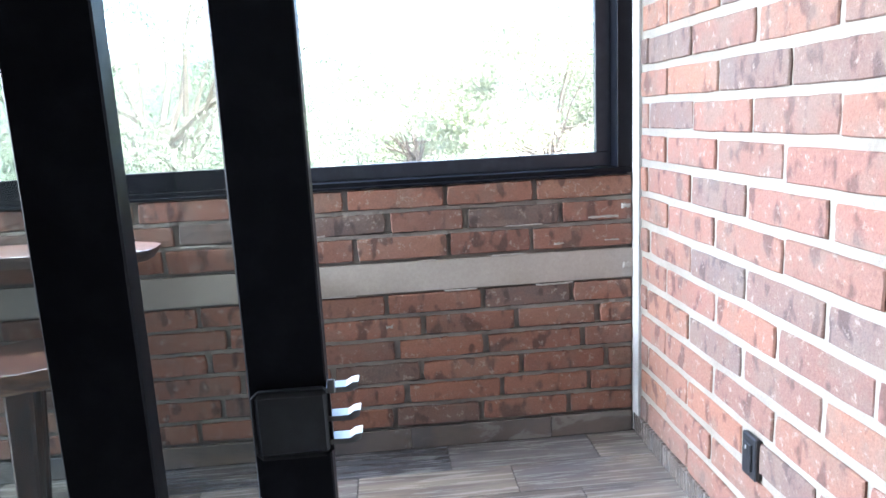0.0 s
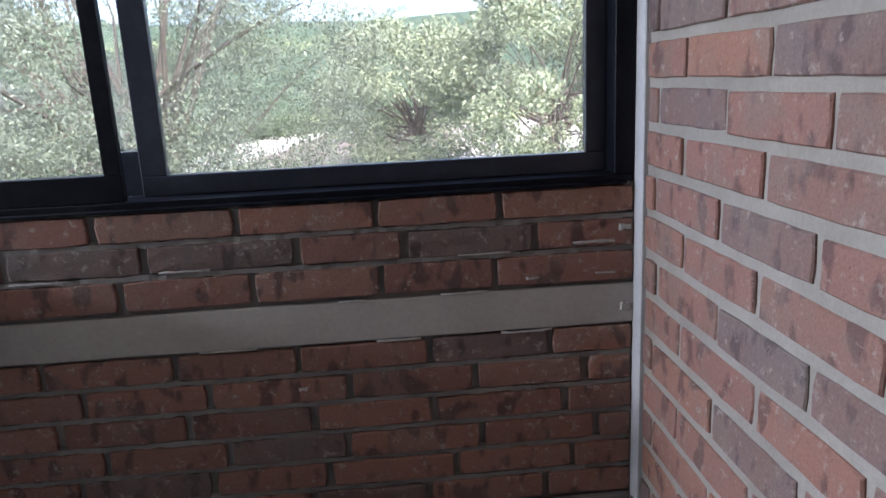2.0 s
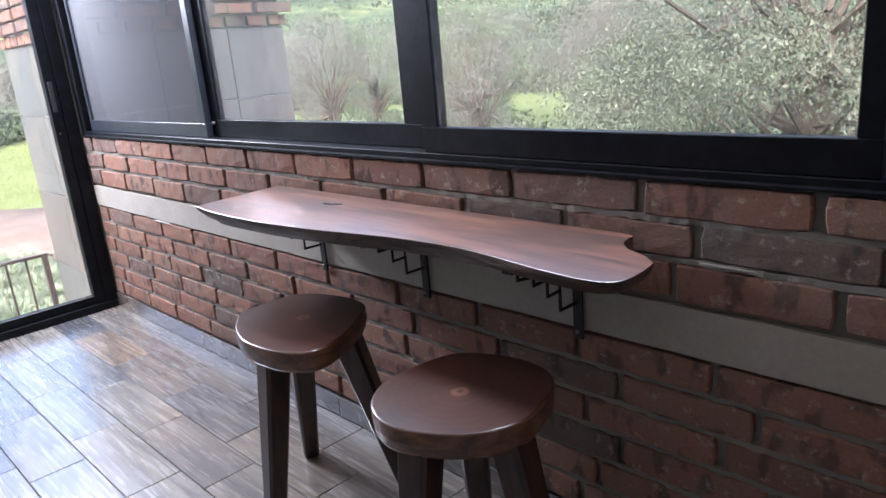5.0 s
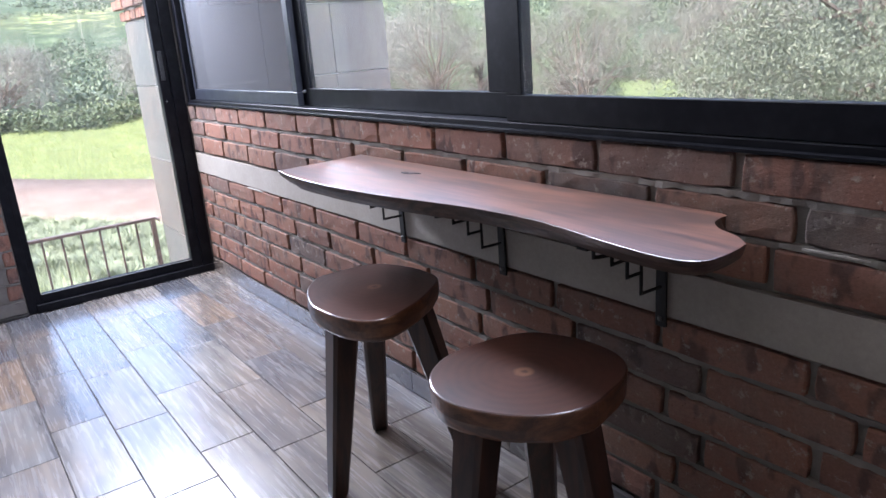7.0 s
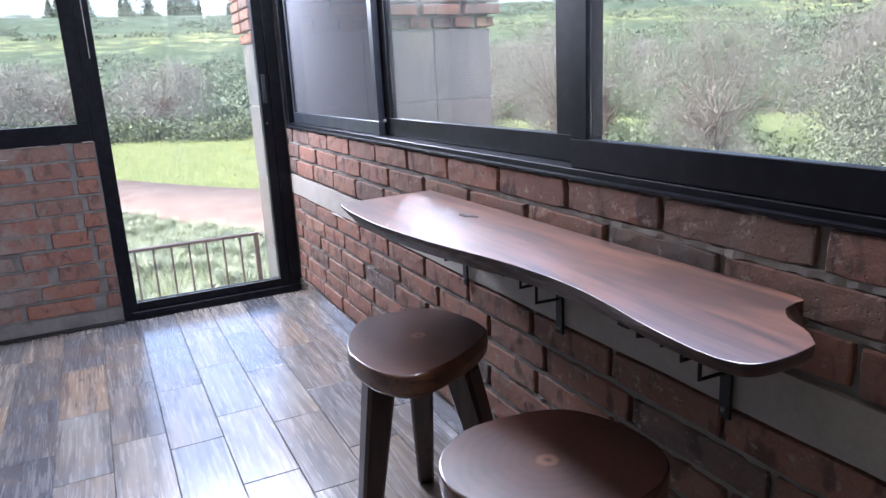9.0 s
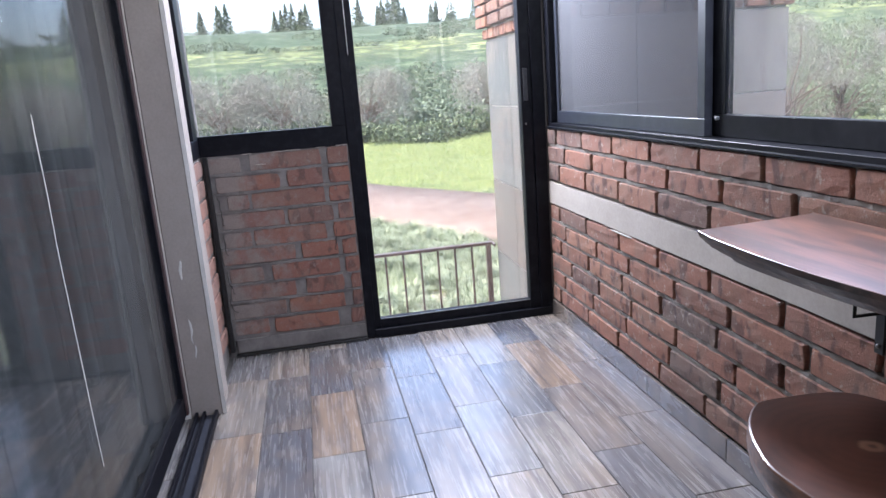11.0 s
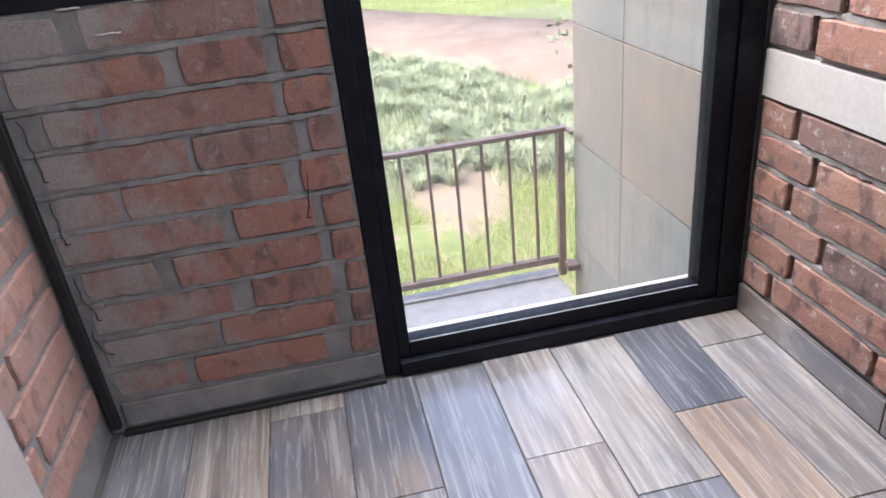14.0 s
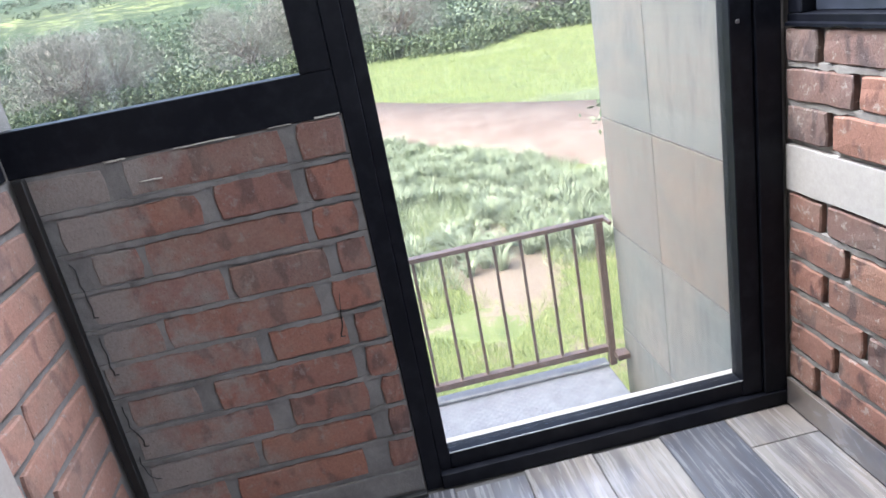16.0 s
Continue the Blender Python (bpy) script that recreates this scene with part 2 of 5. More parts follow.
def floor_material(name, tones):
    """Glazed plank tile printed as weathered wood."""
    m, nt, b = mat(name, 0.3, 0, 0.5)
    r = obj_random(nt)
    v = shifted(nt, worldpos(nt), r)
    mp = nt.nodes.new("ShaderNodeMapping")
    mp.inputs["Scale"].default_value = (0.5, 9.0, 1.0)
    nt.links.new(v, mp.inputs[0])
    g1 = noise_tex(nt, mp.outputs[0], 3.6, 8, 0.62, 0.5)
    g2 = noise_tex(nt, mp.outputs[0], 9.0, 6, 0.6, 0.5)
    blot = noise_tex(nt, v, 2.6, 3)
    tone = ramp(nt, r, [(i / len(tones), c) for i, c in enumerate(tones)], "CONSTANT")
    tone = mix(nt, ramp(nt, blot, [(0.48, grey(0)), (0.68, grey(0.55))]), tone, (0.26, 0.195, 0.14))
    patch_v = nt.nodes.new("ShaderNodeMapping")
    patch_v.inputs["Scale"].default_value = (1.0, 3.0, 1.0)
    nt.links.new(v, patch_v.inputs[0])
    cool = noise_tex(nt, patch_v.outputs[0], 3.4, 5, 0.6, 0.4)
    tone = mix(nt, ramp(nt, cool, [(0.50, grey(0)), (0.66, grey(0.5))]), tone, (0.085, 0.09, 0.105))
    col = mix(nt, ramp(nt, g1, [(0.36, grey(0)), (0.58, grey(1))]), mix(nt, 0.6, tone, (0.05, 0.045, 0.046)), tone)
    col = mix(nt, ramp(nt, g2, [(0.5, grey(0)), (0.70, grey(0.36))]), col, (0.36, 0.345, 0.325))
    nt.links.new(col, b.inputs["Base Color"])
    nt.links.new(ramp(nt, g2, [(0.2, grey(0.18)), (0.8, grey(0.34))]), b.inputs["Roughness"])
    b.inputs["Coat Weight"].default_value = 1.0
    b.inputs["Coat IOR"].default_value = 1.55
    b.inputs["Coat Roughness"].default_value = 0.2
    bump(nt, b, mix(nt, 0.5, g1, g2), 0.22, 0.002)
    return m


TILE = floor_material("wood_look_tile", [(0.17, 0.165, 0.165), (0.23, 0.205, 0.18), (0.145, 0.145, 0.15), (0.26, 0.225, 0.19), (0.19, 0.17, 0.155)])
TILE_SKIRT = floor_material("wood_look_skirting", [(0.15, 0.125, 0.105), (0.20, 0.16, 0.13), (0.12, 0.11, 0.105)])
TILE_DARK = floor_material("wood_look_tile_dark", [(0.085, 0.088, 0.098), (0.105, 0.104, 0.108), (0.095, 0.098, 0.11)])
TILE_WARM = floor_material("wood_look_tile_warm", [(0.25, 0.185, 0.135), (0.22, 0.165, 0.13)])
TILE_PALE = floor_material("wood_look_tile_pale", [(0.27, 0.245, 0.215), (0.235, 0.23, 0.22), (0.25, 0.22, 0.19)])
GROUT = rough_material("dark_grout", (0.06, 0.055, 0.05), (0.09, 0.085, 0.08), 12)


def wood_material(name, dark, light, rough=0.35, axis=(1, 12, 12), coat=0.3, gain=1.0):
    m, nt, b = mat(name, rough, 0, 0.5)
    v = coords(nt, axis)
    g1 = noise_tex(nt, v, 1.6 * gain, 6, 0.6, 1.4)
    g2 = noise_tex(nt, v, 9.0 * gain, 6, 0.7, 0.6)
    col = mix(nt, ramp(nt, g1, [(0.4, grey(0)), (0.6, grey(1))]), dark, light)
    col = mix(nt, ramp(nt, g2, [(0.45, grey(0)), (0.75, grey(0.6))]), col, tuple(c * 0.45 for c in dark))
    nt.links.new(col, b.inputs["Base Color"])
    b.inputs["Coat Weight"].default_value = coat
    b.inputs["Specular IOR Level"].default_value = 0.5 + 0.4 * coat
    b.inputs["Coat Roughness"].default_value = 0.22
    bump(nt, b, g1, 0.05, 0.001)
    return m


SLAB = wood_material("varnished_slab", (0.05, 0.018, 0.010), (0.21, 0.08, 0.042), 0.34, (1.3, 9, 9), 1.0)
SLAB.node_tree.nodes["Principled BSDF"].inputs["Coat IOR"].default_value = 1.8
SLAB.node_tree.nodes["Principled BSDF"].inputs["Coat Roughness"].default_value = 0.36
BARK = wood_material("live_edge", (0.035, 0.02, 0.013), (0.10, 0.055, 0.035), 0.6, (4, 14, 14), 0.1)
LEGWOOD = wood_material("stained_leg", (0.022, 0.010, 0.007), (0.06, 0.025, 0.014), 0.4, (14, 14, 1.2), 0.2)
SEATSIDE = wood_material("stained_side", (0.07, 0.03, 0.016), (0.20, 0.085, 0.038), 0.4, (5, 5, 12), 0.2)

# seat top with growth rings about its centre
m, nt, b = mat("seat_rings", 0.3, 0, 0.5)
v = coords(nt, (1, 1, 0))
wv = nt.nodes.new("ShaderNodeTexWave")
wv.wave_type, wv.rings_direction = "RINGS", "SPHERICAL"
wv.inputs["Scale"].default_value = 14
wv.inputs["Distortion"].default_value = 3.5
wv.inputs["Detail"].default_value = 3
wv.inputs["Detail Scale"].default_value = 1.2
nt.links.new(v, wv.inputs["Vector"])
blot = noise_tex(nt, v, 7, 4)
col = mix(nt, ramp(nt, blot, [(0.3, grey(0)), (0.7, grey(1))]), (0.018, 0.007, 0.005), (0.06, 0.021, 0.013))
col = mix(nt, maths(nt, "MULTIPLY", wv.outputs["Fac"], 0.22), col, (0.085, 0.032, 0.019))
ln = nt.nodes.new("ShaderNodeVectorMath")
ln.operation = "LENGTH"
nt.links.new(v, ln.inputs[0])
heart = maths(nt, "ADD", ln.outputs["Value"], maths(nt, "MULTIPLY", maths(nt, "SUBTRACT", noise_tex(nt, v, 60, 3), 0.5), 0.012))
col = mix(nt, ramp(nt, heart, [(0.006, grey(0.0)), (0.009, grey(0.9)), (0.017, grey(0.8)), (0.022, grey(0.0))]), col, (0.17, 0.085, 0.05))
nt.links.new(col, b.inputs["Base Color"])
b.inputs["Coat Weight"].default_value = 0.35
b.inputs["Coat Roughness"].default_value = 0.2
bump(nt, b, wv.outputs["Fac"], 0.04, 0.001)
SEATTOP = m


def stone_tile_material(name, tones):
    m, nt, b = mat(name, 0.6, 0, 0.4)
    r = obj_random(nt)
    v = shifted(nt, worldpos(nt), r)
    n1 = noise_tex(nt, v, 2.2, 7, 0.65, 0.6)
    mp = nt.nodes.new("ShaderNodeMapping")
    mp.inputs["Scale"].default_value = (6, 6, 1)
    nt.links.new(v, mp.inputs[0])
    n2 = noise_tex(nt, mp.outputs[0], 4.0, 8, 0.7)
    tone = ramp(nt, r, [(0.0, tones[0]), (0.34, tones[1]), (0.67, tones[2])], "CONSTANT")
    col = mix(nt, ramp(nt, n1, [(0.40, grey(0)), (0.64, grey(0.8))]), tone, tones[3])
    col = mix(nt, ramp(nt, n2, [(0.48, grey(0)), (0.7, grey(0.5))]), col, tuple(c * 0.55 for c in tones[0]))
    nt.links.new(col, b.inputs["Base Color"])
    bump(nt, b, n2, 0.2, 0.002)
    return m


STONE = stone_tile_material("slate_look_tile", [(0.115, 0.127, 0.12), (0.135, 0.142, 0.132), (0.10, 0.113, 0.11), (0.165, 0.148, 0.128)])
# east face: the brown tile made pinker, with extra brightness in its colour
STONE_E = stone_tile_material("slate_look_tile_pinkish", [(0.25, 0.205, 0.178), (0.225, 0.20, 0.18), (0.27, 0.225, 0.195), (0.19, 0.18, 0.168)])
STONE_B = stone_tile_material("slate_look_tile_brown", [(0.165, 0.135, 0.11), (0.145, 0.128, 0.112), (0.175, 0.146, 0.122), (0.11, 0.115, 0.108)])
TOWER_GROUT = rough_material("pale_grout", (0.55, 0.54, 0.52), (0.64, 0.63, 0.61), 9)

# ================= mesh helpers =================
def mesh_of(name, bm, material, smooth=False):
    me = bpy.data.meshes.new(name)
    bm.normal_update()
    bm.to_mesh(me)
    bm.free()
    for mm in (material if isinstance(material, (list, tuple)) else [material]):
        me.materials.append(mm)
    if smooth:
        me.polygons.foreach_set("use_smooth", [True] * len(me.polygons))
    return me


def part(name, bm, material, parent=None, label="", smooth=False):
    ob = new(name, mesh_of(name, bm, material, smooth))
    if parent:
        ob.parent = parent
    return tagged(ob, label)


def empty(name, loc=(0, 0, 0), rz=0):
    ob = new(name)
    ob.location = loc
    ob.rotation_euler = (0, 0, radians(rz))
    ob.empty_display_size = 0.1
    return ob


def add_box(bm, a, c, bev=0.0):
    """An upright box from corner a to corner c, with its edges taken off by bev."""
    g = bmesh.ops.create_cube(bm, size=1.0)
    s = [c[i] - a[i] for i in range(3)]
    bmesh.ops.scale(bm, vec=s, verts=g["verts"])
    bmesh.ops.translate(bm, vec=[(a[i] + c[i]) / 2 for i in range(3)], verts=g["verts"])
    if bev:
        es = list({e for v in g["verts"] for e in v.link_edges})
        bmesh.ops.bevel(bm, geom=es, offset=bev, segments=1, affect="EDGES")
    return bm


def box(name, a, c, material, parent=None, label="", bev=0.0):
    return part(name, add_box(bmesh.new(), a, c, bev), material, parent, label)


def wall_holed(name, axis, lo, hi, u0, u1, z0, z1, holes, material, label=""):
    """A wall lo..hi thick across the axis, from u0 to u1 and z0 to z1, with openings (ua, ub, za, zb)."""
    us = sorted({u0, u1, *[h[0] for h in holes], *[h[1] for h in holes]})
    zs = sorted({z0, z1, *[h[2] for h in holes], *[h[3] for h in holes]})
    bm = bmesh.new()
    solid = {}
    for i in range(len(us) - 1):
        for j in range(len(zs) - 1):
            uc, zc = (us[i] + us[i + 1]) / 2, (zs[j] + zs[j + 1]) / 2
            solid[i, j] = not any(h[0] < uc < h[1] and h[2] < zc < h[3] for h in holes)
    cache = {}

    def vert(u, d, z):
        k = (round(u, 5), round(d, 5), round(z, 5))
        if k not in cache:
            cache[k] = bm.verts.new((u, d, z) if axis == "y" else (d, u, z))
        return cache[k]

    def face(*vs):
        bm.faces.new([vert(*q) for q in vs])
    for (i, j), s in solid.items():
        if not s:
            continue
        a, c, e, f = us[i], us[i + 1], zs[j], zs[j + 1]
        face((a, lo, e), (c, lo, e), (c, lo, f), (a, lo, f))
        face((a, hi, e), (a, hi, f), (c, hi, f), (c, hi, e))
        if not solid.get((i - 1, j)):
            face((a, lo, e), (a, lo, f), (a, hi, f), (a, hi, e))
        if not solid.get((i + 1, j)):
            face((c, lo, e), (c, hi, e), (c, hi, f), (c, lo, f))
        if not solid.get((i, j - 1)):
            face((a, lo, e), (a, hi, e), (c, hi, e), (c, lo, e))
        if not solid.get((i, j + 1)):
            face((a, lo, f), (c, lo, f), (c, hi, f), (a, hi, f))
    bmesh.ops.recalc_face_normals(bm, faces=bm.faces[:])
    return tagged(part(name, bm, material, None, label), kind="structure")


# ================= large structure =================
XW, XE, YN = -3.855, 1.335, 4.17          # inner faces of west, east and north walls
CEIL = 2.45
SILL = 1.0

floor = tagged(box("floor", (-3.95, -1.8, -0.25), (1.5, 4.32, -0.004), GROUT, None, "dark grout bed under wood-look plank tiles"), kind="structure")
ceiling = tagged(box("ceiling", (-4.05, -1.9, CEIL), (1.6, 4.42, CEIL + 0.15), WALL_PAINT, None, "plain painted plaster ceiling"), kind="structure")
wall_north = wall_holed("wall_north", "y", YN + 0.019, YN + 0.15, -3.974, 1.5, -0.25, CEIL, [(XW, XE, SILL, 2.25)], MORTAR_N, "low red brick wall with grey mortar under the windows")
wall_east = tagged(box("wall_east", (XE + 0.008, 2.70, -0.25), (XE + 0.17, 4.18, CEIL), MORTAR_E, None, "rustic brick wall with wide pale mortar joints"), kind="structure")
wall_west = wall_holed("wall_west", "x", -3.975, XW - 0.014, 2.30, 4.18, -0.25, CEIL, [(2.40, 3.16, 1.0, 2.25), (3.16, 4.17, 0.0, 2.25)], MORTAR_W, "brick infill wall with smeared cement joints")
wall_return = wall_holed("wall_return", "y", 2.33, 2.475 - 0.012, -3.96, -3.30, -0.25, CEIL, [(-3.84, -3.28, 1.0, 2.25)], MORTAR_W, "short brick return wall below a window")
post = tagged(box("door_post", (-3.42, 2.376, -0.02), (-3.20, 2.50, CEIL), PLASTER, None, "beige plastered door jamb with chipped paint", 0.004), kind="structure")
# white plaster face of the jamb with an uneven edge
bm = bmesh.new()
rows = []
for k in range(30):
    z = -0.001 + k * (CEIL - 0.002) / 29
    w = 0.060 + 0.006 * noise.noise(Vector((0, 3.1, z * 7)))
    rows.append([bm.verts.new(p) for p in ((-3.198, 2.500, z), (-3.198, 2.516, z), (-3.198 - w, 2.506, z), (-3.198 - w, 2.496, z))])
for r0, r1 in zip(rows, rows[1:]):
    for i in range(4):
        bm.faces.new((r0[i], r0[(i + 1) % 4], r1[(i + 1) % 4], r1[i]))
bm.faces.new(rows[0][::-1])
bm.faces.new(rows[-1])
bmesh.ops.recalc_face_normals(bm, faces=bm.faces[:])
tagged(part("jamb_edge", bm, PLASTER_W, post, "white plaster edge, uneven and chipped"))

# the room behind the sliding doors
tagged(box("wall_room_south", (-3.3, -1.95, -0.25), (1.6, -1.8, CEIL), WALL_PAINT, None, "plain painted room wall"), kind="structure")
tagged(box("wall_room_west", (-3.35, -1.8, -0.25), (-3.20, 2.3755, CEIL), WALL_PAINT, None, "plain painted room wall"), kind="structure")
tagged(box("wall_room_east", (XE + 0.02, -1.8, -0.25), (XE + 0.17, 2.64, CEIL), WALL_PAINT, None, "plain painted room wall"), kind="structure")
tagged(box("lintel", (-3.19, 2.34, 2.15), (XE, 2.49, CEIL), WALL_PAINT, None, "painted beam over the sliding doors"), kind="structure")
# plastered corner strips of the brick wall
trim = tagged(box("trim_corner", (XE - 0.006, YN - 0.052, 0.0), (XE + 0.016, YN + 0.011, CEIL), PLASTER_W, None, "white plaster strip in the wall corner", 0.003), kind="structure")
tagged(box("trim_wall_end", (XE - 0.010, 2.655, 0.0), (XE + 0.10, 2.70, CEIL), PLASTER, None, "plaster strip at the end of the brick wall", 0.004), kind="structure")

# concrete band in the north wall
bm = bmesh.new()
xs = np.linspace(XW, XE - 0.004, 60)
rows = []
for x in xs:
    a = 0.002 * noise.noise(Vector((x * 6, 1.7, 0)))
    rows.append([bm.verts.new(p) for p in ((x, YN + 0.002 + a * 0.5, 0.613 + a), (x, YN + 0.002 + a * 0.5, 0.722 - a), (x, YN + 0.02, 0.722 - a), (x, YN + 0.02, 0.613 + a))])
for r0, r1 in zip(rows, rows[1:]):
    for i in range(4):
        bm.faces.new((r0[i], r0[(i + 1) % 4], r1[(i + 1) % 4], r1[i]))
bmesh.ops.recalc_face_normals(bm, faces=bm.faces[:])
part("concrete_band", bm, CONCRETE, wall_north, "pale cement band running along the brick wall")

# ================= windows and doors =================
def bar(parent, a, c, material=None, name="frame_bar", label="", bev=0.002):
    return box(name, a, c, material or FRAME, parent, label, bev)


def pane(parent, a, c, material, name="pane", label="clear glass pane"):
    p = box(name, a, c, material, parent, label)
    p.visible_shadow = False
    return p


window_1 = tagged(empty("window_1", (0, 0, 0)), "long black aluminium sliding window above the brick wall", kind="structure")
WT = 2.25
# outer frame
bar(window_1, (XW, YN + 0.009, SILL + 0.001), (XE - 0.006, YN + 0.13, SILL + 0.022), name="window_sill")
bar(window_1, (XW, YN + 0.01, WT - 0.05), (XE - 0.006, YN + 0.13, WT - 0.001), name="window_frame")
bar(window_1, (XW + 0.001, YN + 0.01, SILL + 0.0225), (XW + 0.05, YN + 0.13, WT - 0.05), name="window_frame")
bar(window_1, (1.275, YN + 0.01, SILL + 0.0225), (XE - 0.006, YN + 0.13, WT - 0.05), name="window_frame")


def sash(x0, x1, y, stile0, stile1, material, fill, rail=0.070, label=""):
    s = tagged(empty("sash", (0, 0, 0)), label)
    s.parent = window_1
    z0, z1 = SILL + 0.023, WT - 0.052
    bar(s, (x0, y, z0), (x1, y + 0.028, z0 + rail), material, "bottom_rail")
    bar(s, (x0, y, z1 - rail), (x1, y + 0.028, z1), material, "top_rail")
    bar(s, (x0, y + 0.0005, z0 + rail), (x0 + stile0, y + 0.0285, z1 - rail), material, "stile")
    bar(s, (x1 - stile1, y + 0.0005, z0 + rail), (x1, y + 0.0285, z1 - rail), material, "stile")
    pane(s, (x0 + stile0, y + 0.011, z0 + rail), (x1 - stile1, y + 0.016, z1 - rail), fill, "pane", "")
    return s


sash(-3.80, -2.455, YN + 0.040, 0.03, 0.045, FRAME_OUT, SCREEN, 0.057, label="grey framed sash with an insect screen")
sash(-2.465, -1.10, YN + 0.070, 0.075, 0.155, FRAME, GLASS, label="black aluminium sliding sash")
sash(-1.117, 0.013, YN + 0.014, 0.06, 0.042, FRAME, GLASS, label="black aluminium sliding sash")
sash(0.038, 1.274, YN + 0.085, 0.066, 0.056, FRAME_OUT, GLASS_E, 0.053, label="grey framed sliding sash")
# small catch on the meeting stile
bar(window_1, (-2.386, YN + 0.032, 1.078), (-2.376, YN + 0.044, 1.090), CHROME, "catch", "small chrome catch")
# the glazed gap between the meeting stiles
bar(window_1, (-0.035, YN + 0.1140, SILL + 0.023), (0.0375, YN + 0.124, SILL + 0.142), FRAME_OUT, "gap_rail", "grey rail behind the meeting stiles")
pane(window_1, (-0.035, YN + 0.1175, SILL + 0.1425), (0.0375, YN + 0.1205, WT - 0.0505), GLASS_E, "gap_pane", "glass pane with the washout veil")

door_1 = tagged(empty("door_1", (0, 0, 0)), "black aluminium glazed door closed towards the balcony", kind="structure")
D0, D1 = 3.235, 4.048
bar(door_1, (-3.93, 3.1602, 0.001), (-3.862, D0 - 0.0308, WT - 0.001), name="door_frame")
bar(door_1, (-3.925, D0 - 0.031, 0.045), (-3.872, D0, WT - 0.06), name="stile")
bar(door_1, (-3.93, D0 - 0.031, 0.001), (-3.852, 4.168, 0.044), name="threshold")
bar(door_1, (-3.92, D0 + 0.001, 0.045), (-3.872, D1, 0.092), name="bottom_rail")
bar(door_1, (-3.925, D1, 0.045), (-3.868, D1 + 0.055, WT - 0.06), name="stile")
bar(door_1, (-3.935, D1 + 0.056, 0.045), (-3.858, 4.168, WT - 0.001), name="door_frame")
bar(door_1, (-3.93, D0 - 0.031, WT - 0.059), (-3.862, 4.10, WT - 0.001), name="door_frame")
pane(door_1, (-3.900, D0, 0.092), (-3.894, D1, WT - 0.06), GLASS_W, "pane", "clear glass door pane")
bar(door_1, (-3.868, D1 + 0.012, 1.14), (-3.860, D1 + 0.034, 1.30), SOCKET, "pull", "recessed black pull")
bar(door_1, (-3.868, D1 + 0.014, 1.02), (-3.864, D1 + 0.024, 1.03), CHROME, "keyhole", "small chrome keyhole")
# pale strip added where the gap beside the stile shows bright
bar(door_1, (-3.8635, D0 - 0.034, 1.42), (-3.8605, D0 - 0.030, 2.10), PALE_PARTS, "seal", "pale strip put in for the bright gap")
bar(door_1, (-3.87, D0, 0.0925), (-3.868, D1, 0.0955), PALE_PARTS, "bead", "pale glazing bead")

window_2 = tagged(empty("window_2", (0, 0, 0)), "black framed fixed window above brick infill", kind="structure")
bar(window_2, (-3.93, 2.40, 0.9995), (-3.862, 3.160, 1.095), name="window_sill")
bar(window_2, (-3.93, 3.092, 1.095), (-3.862, 3.160, WT), name="window_frame")
bar(window_2, (-3.93, 2.402, 1.095), (-3.862, 2.458, WT), name="window_frame")
bar(window_2, (-3.93, 2.458, WT - 0.06), (-3.862, 3.092, WT), name="window_frame")
pane(window_2, (-3.900, 2.458, 1.095), (-3.895, 3.092, WT - 0.06), GLASS_W)

window_3 = tagged(empty("window_3", (0, 0, 0)), "narrow black framed window over the return wall", kind="structure")
bar(window_3, (-3.84, 2.36, 1.002), (-3.28, 2.47, 1.085), name="window_sill")
bar(window_3, (-3.84, 2.36, 1.085), (-3.72, 2.47, WT), name="window_frame")
bar(window_3, (-3.33, 2.36, 1.085), (-3.28, 2.47, WT), name="window_frame")
bar(window_3, (-3.72, 2.36, WT - 0.06), (-3.33, 2.47, WT), name="window_frame")
pane(window_3, (-3.72, 2.41, 1.085), (-3.33, 2.415, WT - 0.06), GLASS)

# black upright strip in the corner and along the floor
tagged(box("corner_strip", (-3.853, 2.478, 0.03), (-3.832, 2.500, 1.0), IRON, None, "thin black metal upright in the corner", 0.002), kind="structure")
tagged(box("floor_strip", (-3.856, 2.50, 0.0), (-3.838, 3.16, 0.014), IRON, None, "black metal strip along the floor", 0.002), kind="structure")

# sliding doors to the room
def door_leaf(name, x0, x1, y, label, s0=0.085):
    d = tagged(empty(name, ((x0 + x1) / 2, y, 0.03)), label, kind="structure")
    cx, w = (x0 + x1) / 2, (x1 - x0) / 2
    s = 0.085
    bar(d, (-w, -0.016, 0), (-w + s0, 0.016, 2.1), name="stile")
    bar(d, (w - s, -0.016, 0), (w, 0.016, 2.1), name="stile")
    bar(d, (-w + s0, -0.015, 0), (w - s, 0.015, 0.08), name="bottom_rail")
    bar(d, (-w + s0, -0.015, 2.03), (w - s, 0.015, 2.1), name="top_rail")
    pane(d, (-w + s0, -0.003, 0.08), (w - s, 0.003, 2.03), GLASS_DOOR, "pane", "reflecting glass door pane")
    return d


leaf_a = door_leaf("door_2", -3.165, 0.185, 2.350, "black framed fixed glass leaf of the sliding door", 0.012)
leaf_b = door_leaf("door_3", -1.25, 0.350, 2.430, "black framed sliding glass door standing open")
sill_tr = tagged(empty("door_track", (0, 0, 0)), "black aluminium double track of the sliding door", kind="structure")
for y in (2.40, 2.43, 2.478):
    bar(sill_tr, (-3.19, y - 0.006, 0.0), (XE - 0.02, y + 0.006, 0.026), name="track_rail")
bar(sill_tr, (-3.19, 2.392, 0.0), (XE - 0.02, 2.484, 0.006), FRAME_OUT, "track_base")
